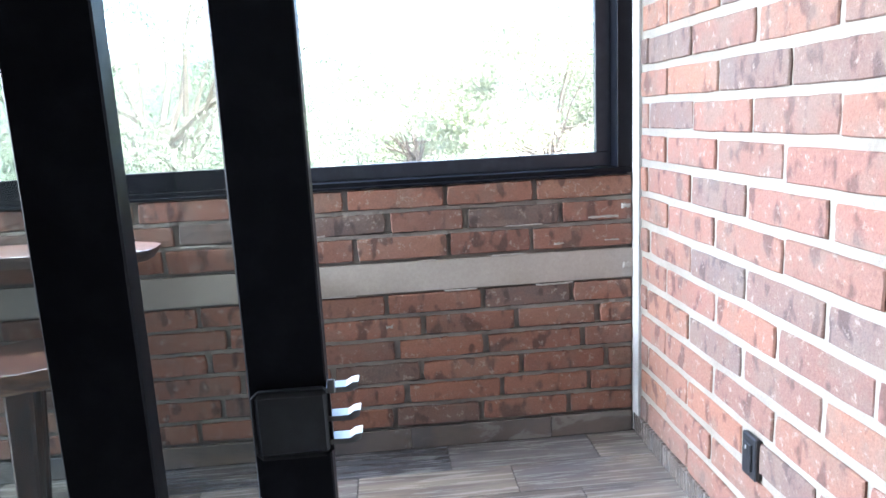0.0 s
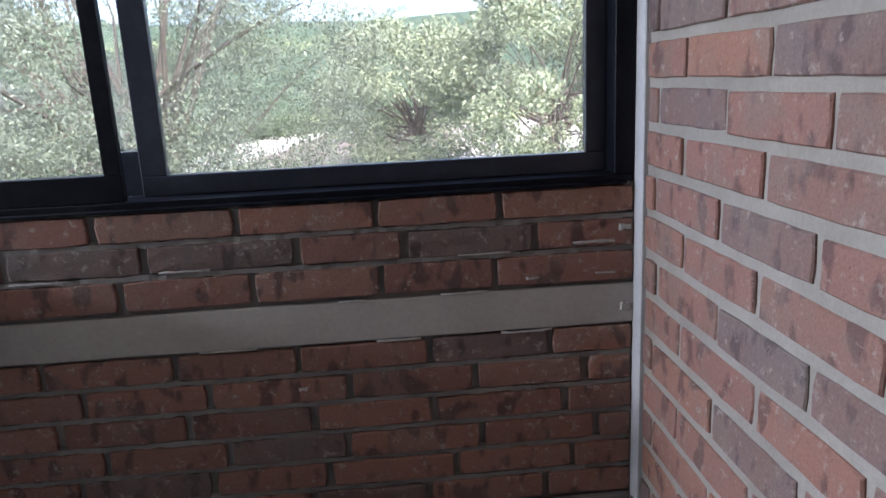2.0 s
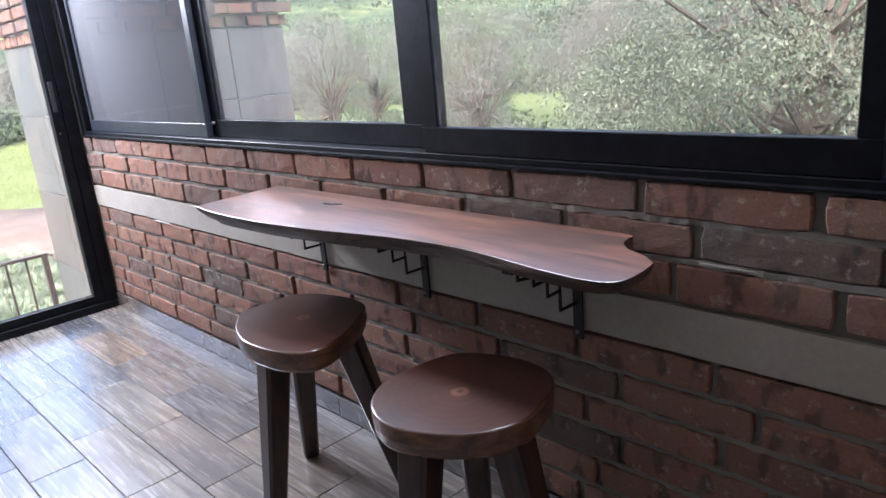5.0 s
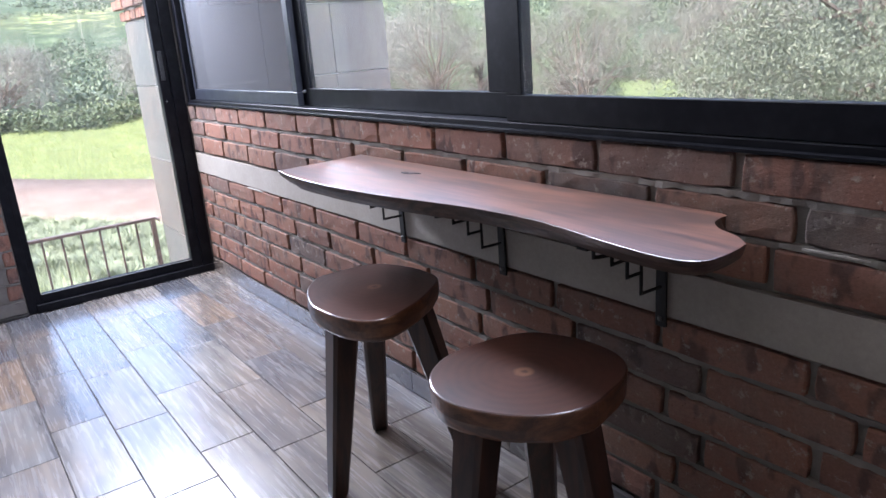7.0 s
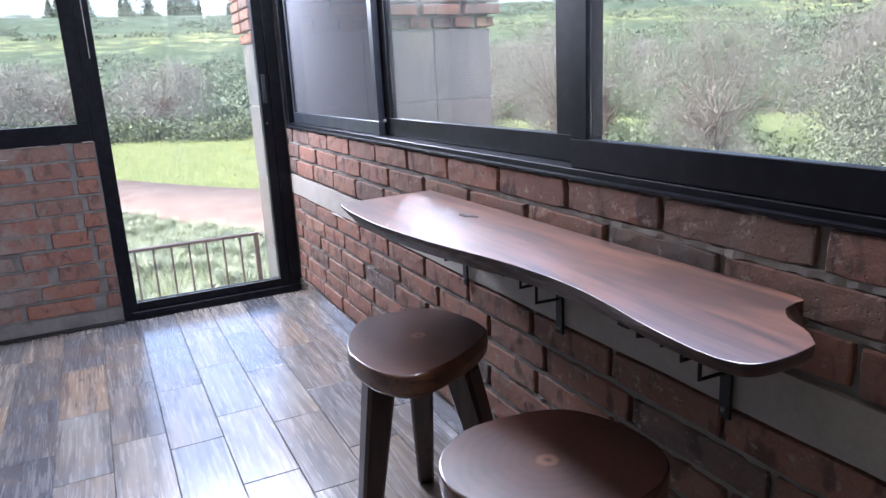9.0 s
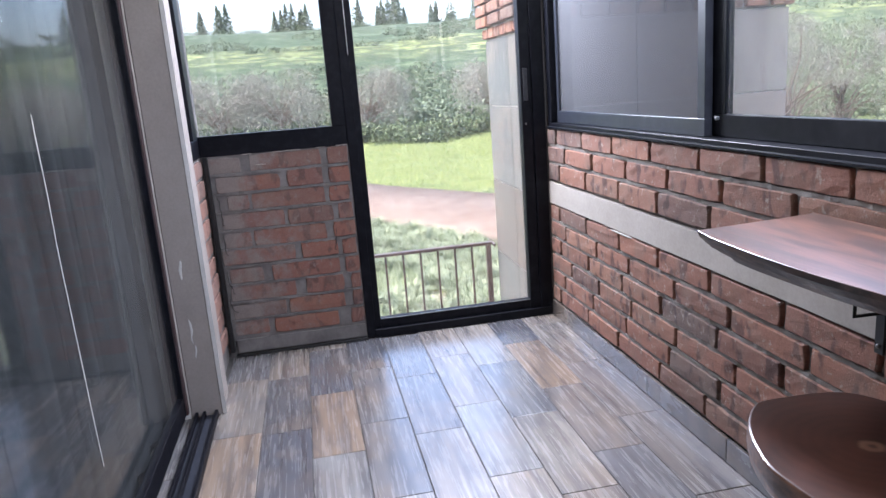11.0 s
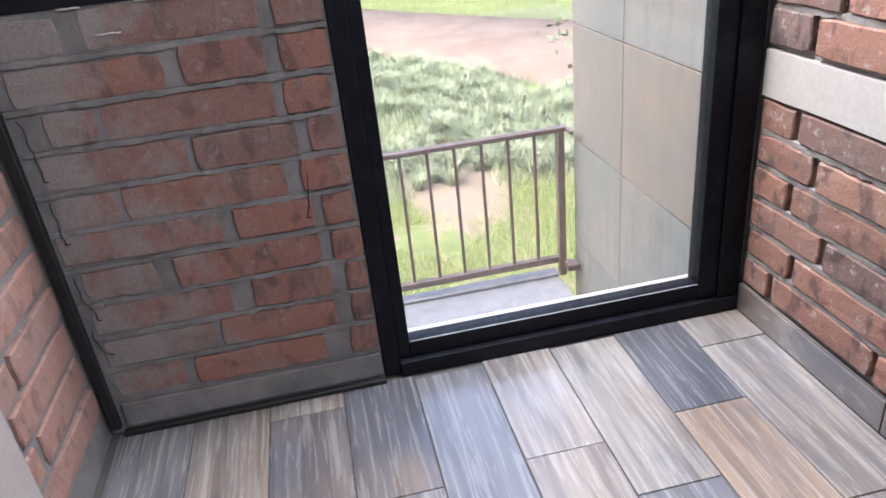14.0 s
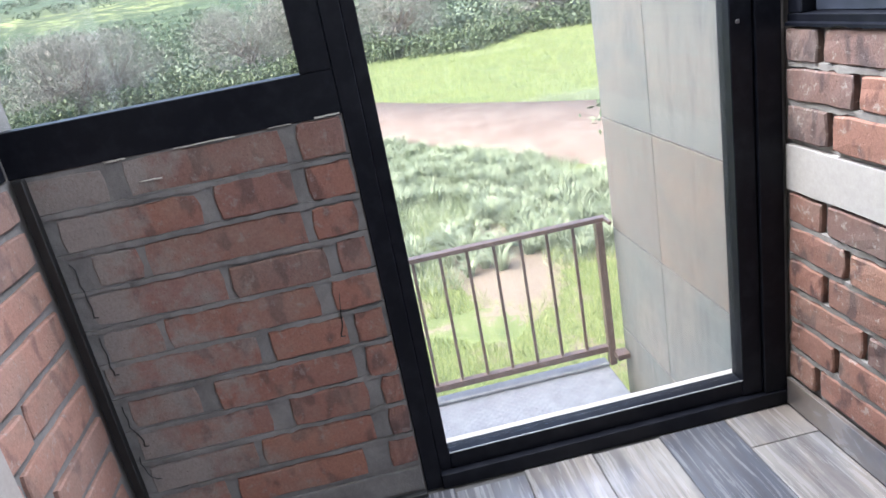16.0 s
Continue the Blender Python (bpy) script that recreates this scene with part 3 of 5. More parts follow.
bar(sill_tr, (XE - 0.06, 2.31, 0.007), (XE - 0.005, 2.65, 2.14), FRAME, "door_jamb", "black frame at the end of the track")
bar(sill_tr, (-3.197, 2.318, 0.027), (-3.166, 2.372, 2.14), MAROON, "door_jamb", "dark maroon frame beside the glass")

# latch on the open leaf: plate with three hooks
latch = empty("latch", (0.80, 0, 0))
latch.parent = leaf_b
tagged(latch, "worn chrome hook latch")
latch.location = (0.80, 0, 0)
bar(latch, (-0.082, -0.026, 0.845), (0.004, -0.0162, 0.925), SOCKET, "plate", "dark worn latch plate", 0.008)
for z in (0.858, 0.885, 0.918):
    bm = bmesh.new()
    pts = [(0.0, 0.0), (0.026, 0.0), (0.034, 0.004), (0.036, 0.011), (0.028, 0.010), (0.022, 0.006), (0.0, 0.006)]
    lo = [bm.verts.new((x, -0.024, z + q)) for x, q in pts]
    hi = [bm.verts.new((x, -0.004, z + q)) for x, q in pts]
    bm.faces.new(lo)
    bm.faces.new(hi[::-1])
    for i in range(len(pts)):
        j = (i + 1) % len(pts)
        bm.faces.new((lo[j], lo[i], hi[i], hi[j]))
    if z > 0.91:
        add_box(bm, (0.002, -0.026, z), (0.010, -0.022, z + 0.016), 0.001)
    bmesh.ops.recalc_face_normals(bm, faces=bm.faces[:])
    part("hook", bm, CHROME, latch)

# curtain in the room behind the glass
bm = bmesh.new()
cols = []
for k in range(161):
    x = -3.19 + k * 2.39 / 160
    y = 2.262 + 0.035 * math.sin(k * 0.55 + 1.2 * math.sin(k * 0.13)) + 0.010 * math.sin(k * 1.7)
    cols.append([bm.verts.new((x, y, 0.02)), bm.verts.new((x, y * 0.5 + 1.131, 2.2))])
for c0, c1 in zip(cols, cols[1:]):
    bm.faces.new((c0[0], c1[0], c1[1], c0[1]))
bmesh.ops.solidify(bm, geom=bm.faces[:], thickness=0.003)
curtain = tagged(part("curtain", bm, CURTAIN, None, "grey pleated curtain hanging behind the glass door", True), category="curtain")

# socket in the east wall
sock = tagged(empty("socket_box", (XE, 3.30, 0.33)), "black switch box set in the brick wall", "socket")
box("plate", (-0.012, -0.034, -0.058), (0.004, 0.034, 0.058), SOCKET, sock, "black plastic plate", 0.003)
box("insert", (-0.018, -0.018, -0.038), (-0.011, 0.018, 0.038), SOCKET, sock, "", 0.003)
box("mark", (-0.0195, 0.0, 0.02), (-0.018, 0.006, 0.03), PALE_PARTS, sock, "small pale mark")

# thin pale run of paint on the glass leaf
bm = bmesh.new()
prev = None
for k in range(40):
    z = 1.25 - k * 0.9 / 39
    x = -2.17 + 0.010 * noise.noise(Vector((0, 0, z * 5))) - 0.03 * max(0, 0.8 - z)
    w = 0.0018 + 0.0012 * noise.noise(Vector((2, 0, z * 30)))
    cur = [bm.verts.new((x - w, 2.3538, z)), bm.verts.new((x + w, 2.3538, z)), bm.verts.new((x + w, 2.3532, z)), bm.verts.new((x - w, 2.3532, z))]
    if prev:
        for i in range(4):
            bm.faces.new((prev[i], prev[(i + 1) % 4], cur[(i + 1) % 4], cur[i]))
    prev = cur
bmesh.ops.recalc_face_normals(bm, faces=bm.faces[:])
bmesh.ops.translate(bm, vec=(1.49, -2.35, -0.03), verts=bm.verts)
part("paint_run", bm, PLASTER_W, leaf_a, "thin pale run of dried paint")


def smear(parent, pts, depth, axis, at, material=None):
    """A thin crust of dried mortar with the outline pts on a wall face."""
    bm = bmesh.new()

    def v(u, z, d):
        return bm.verts.new((u, at - d, z) if axis == "y" else (at + d, u, z))
    cu, cz = sum(p[0] for p in pts) / len(pts), sum(p[1] for p in pts) / len(pts)
    out_ring = [v(u, z, 0.0) for u, z in pts]
    in_ring = [v(cu + (u - cu) * 0.7, cz + (z - cz) * 0.7, depth) for u, z in pts]
    n_ = len(pts)
    for i in range(n_):
        bm.faces.new((out_ring[i], out_ring[(i + 1) % n_], in_ring[(i + 1) % n_], in_ring[i]))
    bm.faces.new(in_ring)
    bmesh.ops.recalc_face_normals(bm, faces=bm.faces[:])
    return part("mortar_crust", bm, material or CRUST, parent, "crust of dried pale mortar")


rc = random.Random(8)
CRUST = rough_material("dried_mortar", (0.36, 0.33, 0.29), (0.52, 0.48, 0.43), 30)


def crust_line(parent, u0, u1, z, h, axis, at):
    n_ = 7
    top = [(u0 + (u1 - u0) * i / (n_ - 1), z + h * (0.3 + 0.7 * rc.random())) for i in range(n_)]
    bot = [(u0 + (u1 - u0) * i / (n_ - 1), z - h * (0.3 + 0.7 * rc.random())) for i in range(n_)]
    smear(parent, bot + top[::-1], 0.004, axis, at)


for u0, u1, z, h in ((0.075, 0.205, 0.836, 0.004), (0.85, 0.99, 0.832, 0.0035), (1.16, 1.275, 0.845, 0.006), (1.03, 1.07, 0.756, 0.006), (1.22, 1.28, 0.758, 0.005), (0.80, 0.93, 0.727, 0.0035), (0.53, 0.60, 0.725, 0.004), (0.96, 1.10, 0.606, 0.005), (0.62, 0.74, 0.607, 0.004), (0.15, 0.30, 0.610, 0.004), (0.40, 0.425, 0.485, 0.008), (-3.1, -2.9, 0.606, 0.004), (-0.30, -0.18, 0.828, 0.003), (1.285, 1.32, 0.88, 0.012), (1.29, 1.322, 0.66, 0.015)):
    crust_line(wall_north, u0, u1, z, h, "y", YN + 0.001)
for u0, u1, z, h in ((2.655, 2.7, 0.998, 0.0025), (2.8, 2.93, 0.998, 0.002), (3, 3.05, 1, 0.0015), (2.71, 2.76, 0.944, 0.0025), (3.1, 3.155, 1.002, 0.003)):
    crust_line(wall_west, u0, u1, z, h, "x", XW - 0.007)
# black sealant smeared over the brick edge below the sashes
bm = bmesh.new()
prev = None
for k in range(241):
    x = XW + 0.01 + k * 5.15 / 240
    drop = 0.001 + 0.008 * abs(noise.noise(Vector((x * 9, 4.2, 0)))) + 0.004 * noise.noise(Vector((x * 37, 1.2, 0)))
    cur = [bm.verts.new(p) for p in ((x, YN - 0.0035, 1.0035), (x, YN + 0.0085, 1.006), (x, YN + 0.0085, 0.9985 - drop), (x, YN - 0.0035, 0.9995 - drop))]
    if prev:
        for i in range(4):
            bm.faces.new((prev[i], prev[(i + 1) % 4], cur[(i + 1) % 4], cur[i]))
    prev = cur
bmesh.ops.recalc_face_normals(bm, faces=bm.faces[:])
part("sealant", bm, FRAME, window_1, "ragged black sealant over the brick edge")
# chipped paint on the jamb
for u, z, w, h in ((2.425, 0.62, 0.006, 0.05), (2.428, 0.37, 0.005, 0.06), (2.432, 0.28, 0.0035, 0.03)):
    pts = [(u + w * math.cos(a * 0.785) * (0.6 + 0.5 * rc.random()), z + h * math.sin(a * 0.785) * (0.6 + 0.5 * rc.random())) for a in range(8)]
    pts = [(q[0] + 0.004 * math.sin(q[1] * 70), q[1]) for q in pts]
    o = smear(post, pts, 0.0012, "x", -3.1998, PLASTER_W)
    o["label"] = "chip of white plaster showing"

# ================= shelf and its brackets =================
SH_Z = 0.877
outline = [(-1.832, 3.826), (-1.818, 3.818), (-1.72, 3.803), (-1.57, 3.797), (-1.42, 3.800), (-1.30, 3.812), (-1.20, 3.824), (-1.11, 3.840), (-1.00, 3.862), (-0.90, 3.878), (-0.79, 3.887), (-0.70, 3.887), (-0.60, 3.876), (-0.50, 3.860), (-0.42, 3.851), (-0.36, 3.850), (-0.322, 3.860), (-0.302, 3.885), (-0.299, 3.94), (-0.306, 3.99), (-0.312, 4.000), (-0.345, 4.028), (-0.395, 4.052), (-0.425, 4.085), (-0.435, 4.120), (-0.450, 4.148), (-0.60, 4.152), (-1.0, 4.150), (-1.4, 4.153), (-1.70, 4.150), (-1.86, 4.150), (-1.862, 4.135), (-1.848, 4.00), (-1.838, 3.90)]


def smooth_loop(pts, n):
    """A closed Catmull-Rom curve through the points."""
    out_pts, m_ = [], len(pts)
    for i in range(m_):
        p0, p1, p2, p3 = (Vector(pts[(i + k - 1) % m_]) for k in range(4))
        for j in range(n):
            t = j / n
            out_pts.append(0.5 * ((2 * p1) + (p2 - p0) * t + (2 * p0 - 5 * p1 + 4 * p2 - p3) * t * t + (3 * p1 - p0 - 3 * p2 + p3) * t ** 3))
    return out_pts


def slab(bm, loop, levels, top_mat, side_mat, centre, wob=0.0, seed=0.0):
    """Rings of a loop at (height, scale) levels from top down; the top is a fan of rings."""
    rings = []
    c = Vector(centre)
    for z, inset in levels:
        ring = []
        for k, p in enumerate(loop):
            d = (p - c)
            q = p - d.normalized() * inset if d.length else p
            w = wob * noise.noise(Vector((p.x * 14, p.y * 14, z * 30 + seed)))
            ring.append(bm.verts.new((q.x + w * d.normalized().x, q.y + w * d.normalized().y, z)))
        rings.append(ring)
    n = len(loop)
    for a, b_ in zip(rings, rings[1:]):
        for i in range(n):
            f = bm.faces.new((a[i], a[(i + 1) % n], b_[(i + 1) % n], b_[i]))
            f.material_index = side_mat
    f = bm.faces.new(rings[0])
    f.material_index = top_mat
    f = bm.faces.new(rings[-1][::-1])
    f.material_index = side_mat
    bmesh.ops.recalc_face_normals(bm, faces=bm.faces[:])


shelf = tagged(empty("shelf", (-1.1, 4.15, SH_Z)), "varnished live-edge wooden bar shelf on iron brackets below the window", "shelf")
loop = [p - Vector((-1.1, 4.15)) for p in smooth_loop(outline, 4)]
bm = bmesh.new()
# the underside of the front edge slopes back towards the wall
n = len(loop)
levels = [(0.0, 0.0008), (-0.0008, 0.0), (-0.014, 0.004), (-0.028, 0.012), (-0.042, 0.022)]
rings = []
for z, inset in levels:
    ring = []
    for p in loop:
        q = p.copy()
        near_wall = p.y > -0.03
        if not near_wall:
            e = 1.0 + 0.9 * min(1.0, max(0.0, (p.x - 0.35) / 0.35)) + 0.4 * (p.x < -0.6)
            q.y = p.y + inset * e
            q.x = p.x - math.copysign(inset * (1.5 if p.x > 0 else 0.8) if abs(p.x) > 0.70 else 0.0, p.x)
            q.y += 0.004 * noise.noise(Vector((p.x * 12, z * 60, 3.3))) * (z < -0.005)
        ring.append(bm.verts.new((q.x, q.y, z)))
    rings.append(ring)
for k, (a, b_) in enumerate(zip(rings, rings[1:])):
    for i in range(n):
        f = bm.faces.new((a[i], a[(i + 1) % n], b_[(i + 1) % n], b_[i]))
        f.material_index = 0 if k == 0 else 1
bm.faces.new(rings[0])
f = bm.faces.new(rings[-1][::-1])
f.material_index = 1
bmesh.ops.recalc_face_normals(bm, faces=bm.faces[:])
part("board", bm, [SLAB, BARK], shelf, "thick varnished slab with a dark natural edge")
# knot hole in the board
bm = bmesh.new()
kn = [(-0.335, -0.112), (-0.318, -0.105), (-0.300, -0.108), (-0.285, -0.098), (-0.262, -0.092), (-0.255, -0.099), (-0.272, -0.108), (-0.282, -0.118), (-0.300, -0.124), (-0.322, -0.122)]
up = [bm.verts.new((x, y, 0.0012)) for x, y in kn]
dn = [bm.verts.new((x, y, -0.004)) for x, y in kn]
bm.faces.new(up)
for i in range(len(kn)):
    j = (i + 1) % len(kn)
    bm.faces.new((up[i], up[j], dn[j], dn[i]))
bmesh.ops.recalc_face_normals(bm, faces=bm.faces[:])
part("knot", bm, IRON, shelf, "dark split knot")


def rod(bm, pts, r=0.004, seg=6):
    """A round rod along a line of points."""
    rings = []
    for k, p in enumerate(pts):
        p = Vector(p)
        a = (Vector(pts[k]) - Vector(pts[k - 1])).normalized() if k else None
        c = (Vector(pts[k + 1]) - p).normalized() if k < len(pts) - 1 else None
        d = (a + c).normalized() if a and c else (a or c)
        side = Vector((1, 0, 0))
        if abs(d.dot(side)) > 0.9:
            side = Vector((0, 0, 1))
        u = d.cross(side).normalized()
        v = d.cross(u).normalized()
        k_ = 1.0 if not (a and c) else 1.0 / max(0.5, math.cos(a.angle(c) / 2))
        rings.append([bm.verts.new(p + r * (k_ * u * math.cos(2 * math.pi * i / seg) + v * math.sin(2 * math.pi * i / seg))) for i in range(seg)])
    for a, c in zip(rings, rings[1:]):
        for i in range(seg):
            bm.faces.new((a[i], a[(i + 1) % seg], c[(i + 1) % seg], c[i]))
    bm.faces.new(rings[0][::-1])
    bm.faces.new(rings[-1])
    bmesh.ops.recalc_face_normals(bm, faces=bm.faces[:])


bracket = tagged(empty("bracket", (-0.60, 4.168, 0.60)), "black wrought iron bracket screwed to the brick wall under the shelf", "bracket", "brackets under the shelf")
bm = add_box(bmesh.new(), (-0.014, -0.009, -0.012), (0.014, -0.001, 0.235), 0.002)
part("upright", bm, IRON, bracket, "flat iron bar")
bm = add_box(bmesh.new(), (-0.014, -0.26, 0.2285), (0.014, -0.009, 0.2345), 0.001)
part("arm", bm, IRON, bracket, "flat iron arm below the board")
bm = bmesh.new()
rod(bm, [(0, -0.225, 0.228), (0, -0.225, 0.205), (0, -0.17, 0.197), (0, -0.17, 0.176)], 0.004)
rod(bm, [(0, -0.17, 0.228), (0, -0.17, 0.176), (0, -0.122, 0.176), (0, -0.122, 0.135), (0, -0.076, 0.135), (0, -0.076, 0.086), (0, -0.008, 0.084)], 0.004)
rod(bm, [(0, -0.122, 0.228), (0, -0.122, 0.17)], 0.0035)
rod(bm, [(0, -0.076, 0.228), (0, -0.076, 0.13)], 0.0035)
part("scroll", bm, IRON, bracket, "stepped iron rod")
bm = bmesh.new()
bmesh.ops.create_uvsphere(bm, u_segments=10, v_segments=6, radius=0.006)
bmesh.ops.translate(bm, vec=(0, -0.010, 0.008), verts=bm.verts)
part("screw", bm, CHROME, bracket, "steel screw head")
for x in (-1.14, -1.655):
    copy_thing(bracket, pose(x, 4.168, 0.60))

# ================= stools =================
def stool(centre, pts, legs, label):
    """A stool with a natural outline; legs: (foot x, foot y, top x, top y) from the centre."""
    s = tagged(empty("stool", (centre[0], centre[1], 0)), label, "stool", "rustic stools at the shelf")
    loop_ = [p - Vector(centre) for p in smooth_loop(pts, 5)]
    bm = bmesh.new()
    slab(bm, loop_, [(0.600, 0.0045), (0.5985, 0.0015), (0.595, 0.0), (0.570, 0.0), (0.548, 0.003), (0.540, 0.008), (0.535, 0.018)], 0, 1, (0, 0), 0.0025, centre[0])
    for f in bm.faces:
        if f.material_index == 1 and min(v.co.z for v in f.verts) > 0.597:
            f.material_index = 0
    seat = part("seat", bm, [SEATTOP, SEATSIDE], s, "polished dark slab seat with growth rings")
    for p in seat.data.polygons:
        p.use_smooth = False
    for fx, fy, tx, ty in legs:
        bm = bmesh.new()
        rings_ = []
        ang = math.atan2(fy, fx)
        for t, hw in ((0.0, 0.022), (0.02, 0.025), (0.5, 0.032), (0.97, 0.038), (1.0, 0.038)):
            x, y, z = fx + (tx - fx) * t, fy + (ty - fy) * t, 0.002 + 0.545 * t
            ring = []
            for dx, dy in ((-1, -0.75), (-0.75, -1), (0.75, -1), (1, -0.75), (1, 0.75), (0.75, 1), (-0.75, 1), (-1, 0.75)):
                px, py = dx * hw, dy * hw
                ring.append(bm.verts.new((x + px * math.cos(ang) - py * math.sin(ang), y + px * math.sin(ang) + py * math.cos(ang), z)))
            rings_.append(ring)
        for a, c in zip(rings_, rings_[1:]):
            for i in range(8):
                bm.faces.new((a[i], a[(i + 1) % 8], c[(i + 1) % 8], c[i]))
        bm.faces.new(rings_[0][::-1])
        bm.faces.new(rings_[-1])
        bmesh.ops.recalc_face_normals(bm, faces=bm.faces[:])
        part("leg", bm, LEGWOOD, s, "tapered dark stained leg")
    return s


C1 = (-1.31, 3.835)
stool(C1, [(-1.44, 3.690), (-1.505, 3.745), (-1.522, 3.80), (-1.508, 3.93), (-1.44, 3.985), (-1.34, 4.012), (-1.235, 4.000), (-1.165, 3.925), (-1.118, 3.845), (-1.085, 3.75), (-1.10, 3.695), (-1.17, 3.655), (-1.28, 3.640), (-1.36, 3.655)],
      [(-0.015, -0.185, 0.02, -0.12), (-0.255, 0.105, -0.12, 0.05), (0.215, 0.160, 0.11, 0.06)],
      "dark stained three-legged wooden stool with a rounded slab seat")
C2 = (-0.635, 3.775)
stool(C2, [(-0.735, 3.612), (-0.785, 3.66), (-0.812, 3.73), (-0.805, 3.85), (-0.765, 3.925), (-0.685, 3.965), (-0.60, 3.975), (-0.53, 3.955), (-0.487, 3.905), (-0.462, 3.83), (-0.453, 3.77), (-0.475, 3.70), (-0.53, 3.64), (-0.60, 3.600), (-0.67, 3.590)],
      [(0.03, -0.235, 0.01, -0.13), (0.255, 0.015, 0.135, 0.0), (-0.16, 0.20, -0.08, 0.10)],
      "dark stained three-legged wooden stool with a cracked slab seat")
for st in [o for o in scene.objects if o.name == "stool.001"]:
    box("crack", (0.108, -0.078, 0.534), (0.1115, -0.064, 0.5985), IRON, st, "dark drying crack in the rim")

# ================= outside: tower, balcony, rail =================
tower = tagged(empty("tower", (-4.73, 4.97, -3.4)), "square tower clad in large slate-look tiles with a brick top", "tower")
TX0, TX1, TY0, TY1 = -5.46, -4.02, 4.30, 5.66


def tbox(name, a, c, material, label="", bev=0.0):
    o = (-4.73, 4.97, -3.4)
    return box(name, tuple(a[i] - o[i] for i in range(3)), tuple(c[i] - o[i] for i in range(3)), material, tower, label, bev)


tbox("core", (TX0 + 0.012, TY0 + 0.012, -3.4), (TX1 - 0.012, TY1 - 0.012, 1.53), TOWER_GROUT, "pale grout behind the tiles")
tbox("cap_core", (TX0 + 0.012, TY0 + 0.012, 1.532), (TX1 - 0.012, TY1 - 0.012, 3.4), MORTAR_N, "mortar of the brick top")

balcony = tagged(empty("balcony", (-4.7, 3.4, -0.74)), "pale cement balcony slab outside the glass door", "balcony")
bo = (-4.7, 3.4, -0.74)
box("slab", (-5.47 - bo[0], 1.6 - bo[1], -0.12), (-3.978 - bo[0], 4.20 - bo[1], 0.0), LEDGE, balcony, "rough pale cement slab", 0.006)
box("edge", (-5.50 - bo[0], 1.6 - bo[1], 0.001), (-5.43 - bo[0], 4.20 - bo[1], 0.022), LEDGE, balcony, "raised rough edge", 0.006)
tagged(box("door_ledge", (-3.985, 3.20, 0.0005), (-3.937, 4.165, 0.062), CONCRETE, None, "white cement ledge outside the glass door", 0.004), kind="structure")

rail = tagged(empty("railing", (-5.45, 3.2, -0.74)), "brown painted steel railing along the balcony edge", "railing")


def rbox(name, a, c, label=""):
    o = (-5.45, 3.2, -0.74)
    return box(name, tuple(a[i] - o[i] for i in range(3)), tuple(c[i] - o[i] for i in range(3)), RAIL_PAINT, rail, label, 0.002)


rbox("handrail", (-5.472, 1.60, 0.048), (-5.428, 4.262, 0.070), "weathered flat handrail")
rbox("bottom_rail", (-5.468, 1.60, -0.658), (-5.432, 4.204, -0.625))
rbox("post", (-5.465, 4.205, -0.735), (-5.425, 4.240, 0.048), "brown square end post")
rbox("side_rail", (-5.430, 4.245, 0.050), (-5.36, 4.262, 0.068))
rbox("stub", (-5.43, 4.225, -0.68), (-5.36, 4.29, -0.65), "short fixing stub")
k = 4.095
while k > 1.6:
    rbox("baluster", (-5.456, k - 0.0075, -0.625), (-5.442, k + 0.0075, 0.050))
    k -= 0.1315

# building wall below and beside the gallery
tagged(box("wall_below", (-3.975, -1.9, -3.5), (1.6, 4.30, -0.26), WALL_PAINT, None, "plain wall of the storey below"), kind="structure")

# ================= land =================
def smoothstep(a, b_, x):
    t = min(1.0, max(0.0, (x - a) / (b_ - a)))
    return t * t * (3 - 2 * t)


def ground_z(x, y):
    """Flat near the house, then a long rise to the west and north."""
    d = math.hypot(x, y - 3)
    h = -3.4
    h += 0.25 * noise.noise(Vector((x * 0.11, y * 0.11, 0))) * smoothstep(8, 30, d)
    h += 38.0 * smoothstep(66, 420, d)
    h += 3.0 * noise.noise(Vector((x * 0.012, y * 0.012, 5))) * smoothstep(80, 200, d)
    return h


bm = bmesh.new()
rads = [0.0] + [3.0 * 1.083 ** i for i in range(90)]
rings = []
NA = 144
centre = bm.verts.new((0, 3, -3.4))
for r in rads[1:]:
    rings.append([bm.verts.new((r * math.cos(2 * math.pi * i / NA), 3 + r * math.sin(2 * math.pi * i / NA), ground_z(r * math.cos(2 * math.pi * i / NA), 3 + r * math.sin(2 * math.pi * i / NA)))) for i in range(NA)])
for i in range(NA):
    bm.faces.new((centre, rings[0][i], rings[0][(i + 1) % NA]))
for a, c in zip(rings, rings[1:]):
    for i in range(NA):
        bm.faces.new((a[i], c[i], c[(i + 1) % NA], a[(i + 1) % NA]))
bmesh.ops.recalc_face_normals(bm, faces=bm.faces[:])

m, nt, b = mat("meadow_ground", 0.95, 0, 0.1)
pos = worldpos(nt)
sep = nt.nodes.new("ShaderNodeSeparateXYZ")
nt.links.new(pos, sep.inputs[0])
n_big = noise_tex(nt, pos, 0.25, 5)
n_mid = noise_tex(nt, pos, 1.6, 6)
n_fine = noise_tex(nt, pos, 9.0, 6, 0.7)
green = mix(nt, ramp(nt, n_mid, [(0.35, grey(0)), (0.65, grey(1))]), (0.10, 0.13, 0.05), (0.17, 0.19, 0.075))
green = mix(nt, ramp(nt, n_fine, [(0.4, grey(0)), (0.7, grey(0.6))]), green, (0.10, 0.13, 0.05))
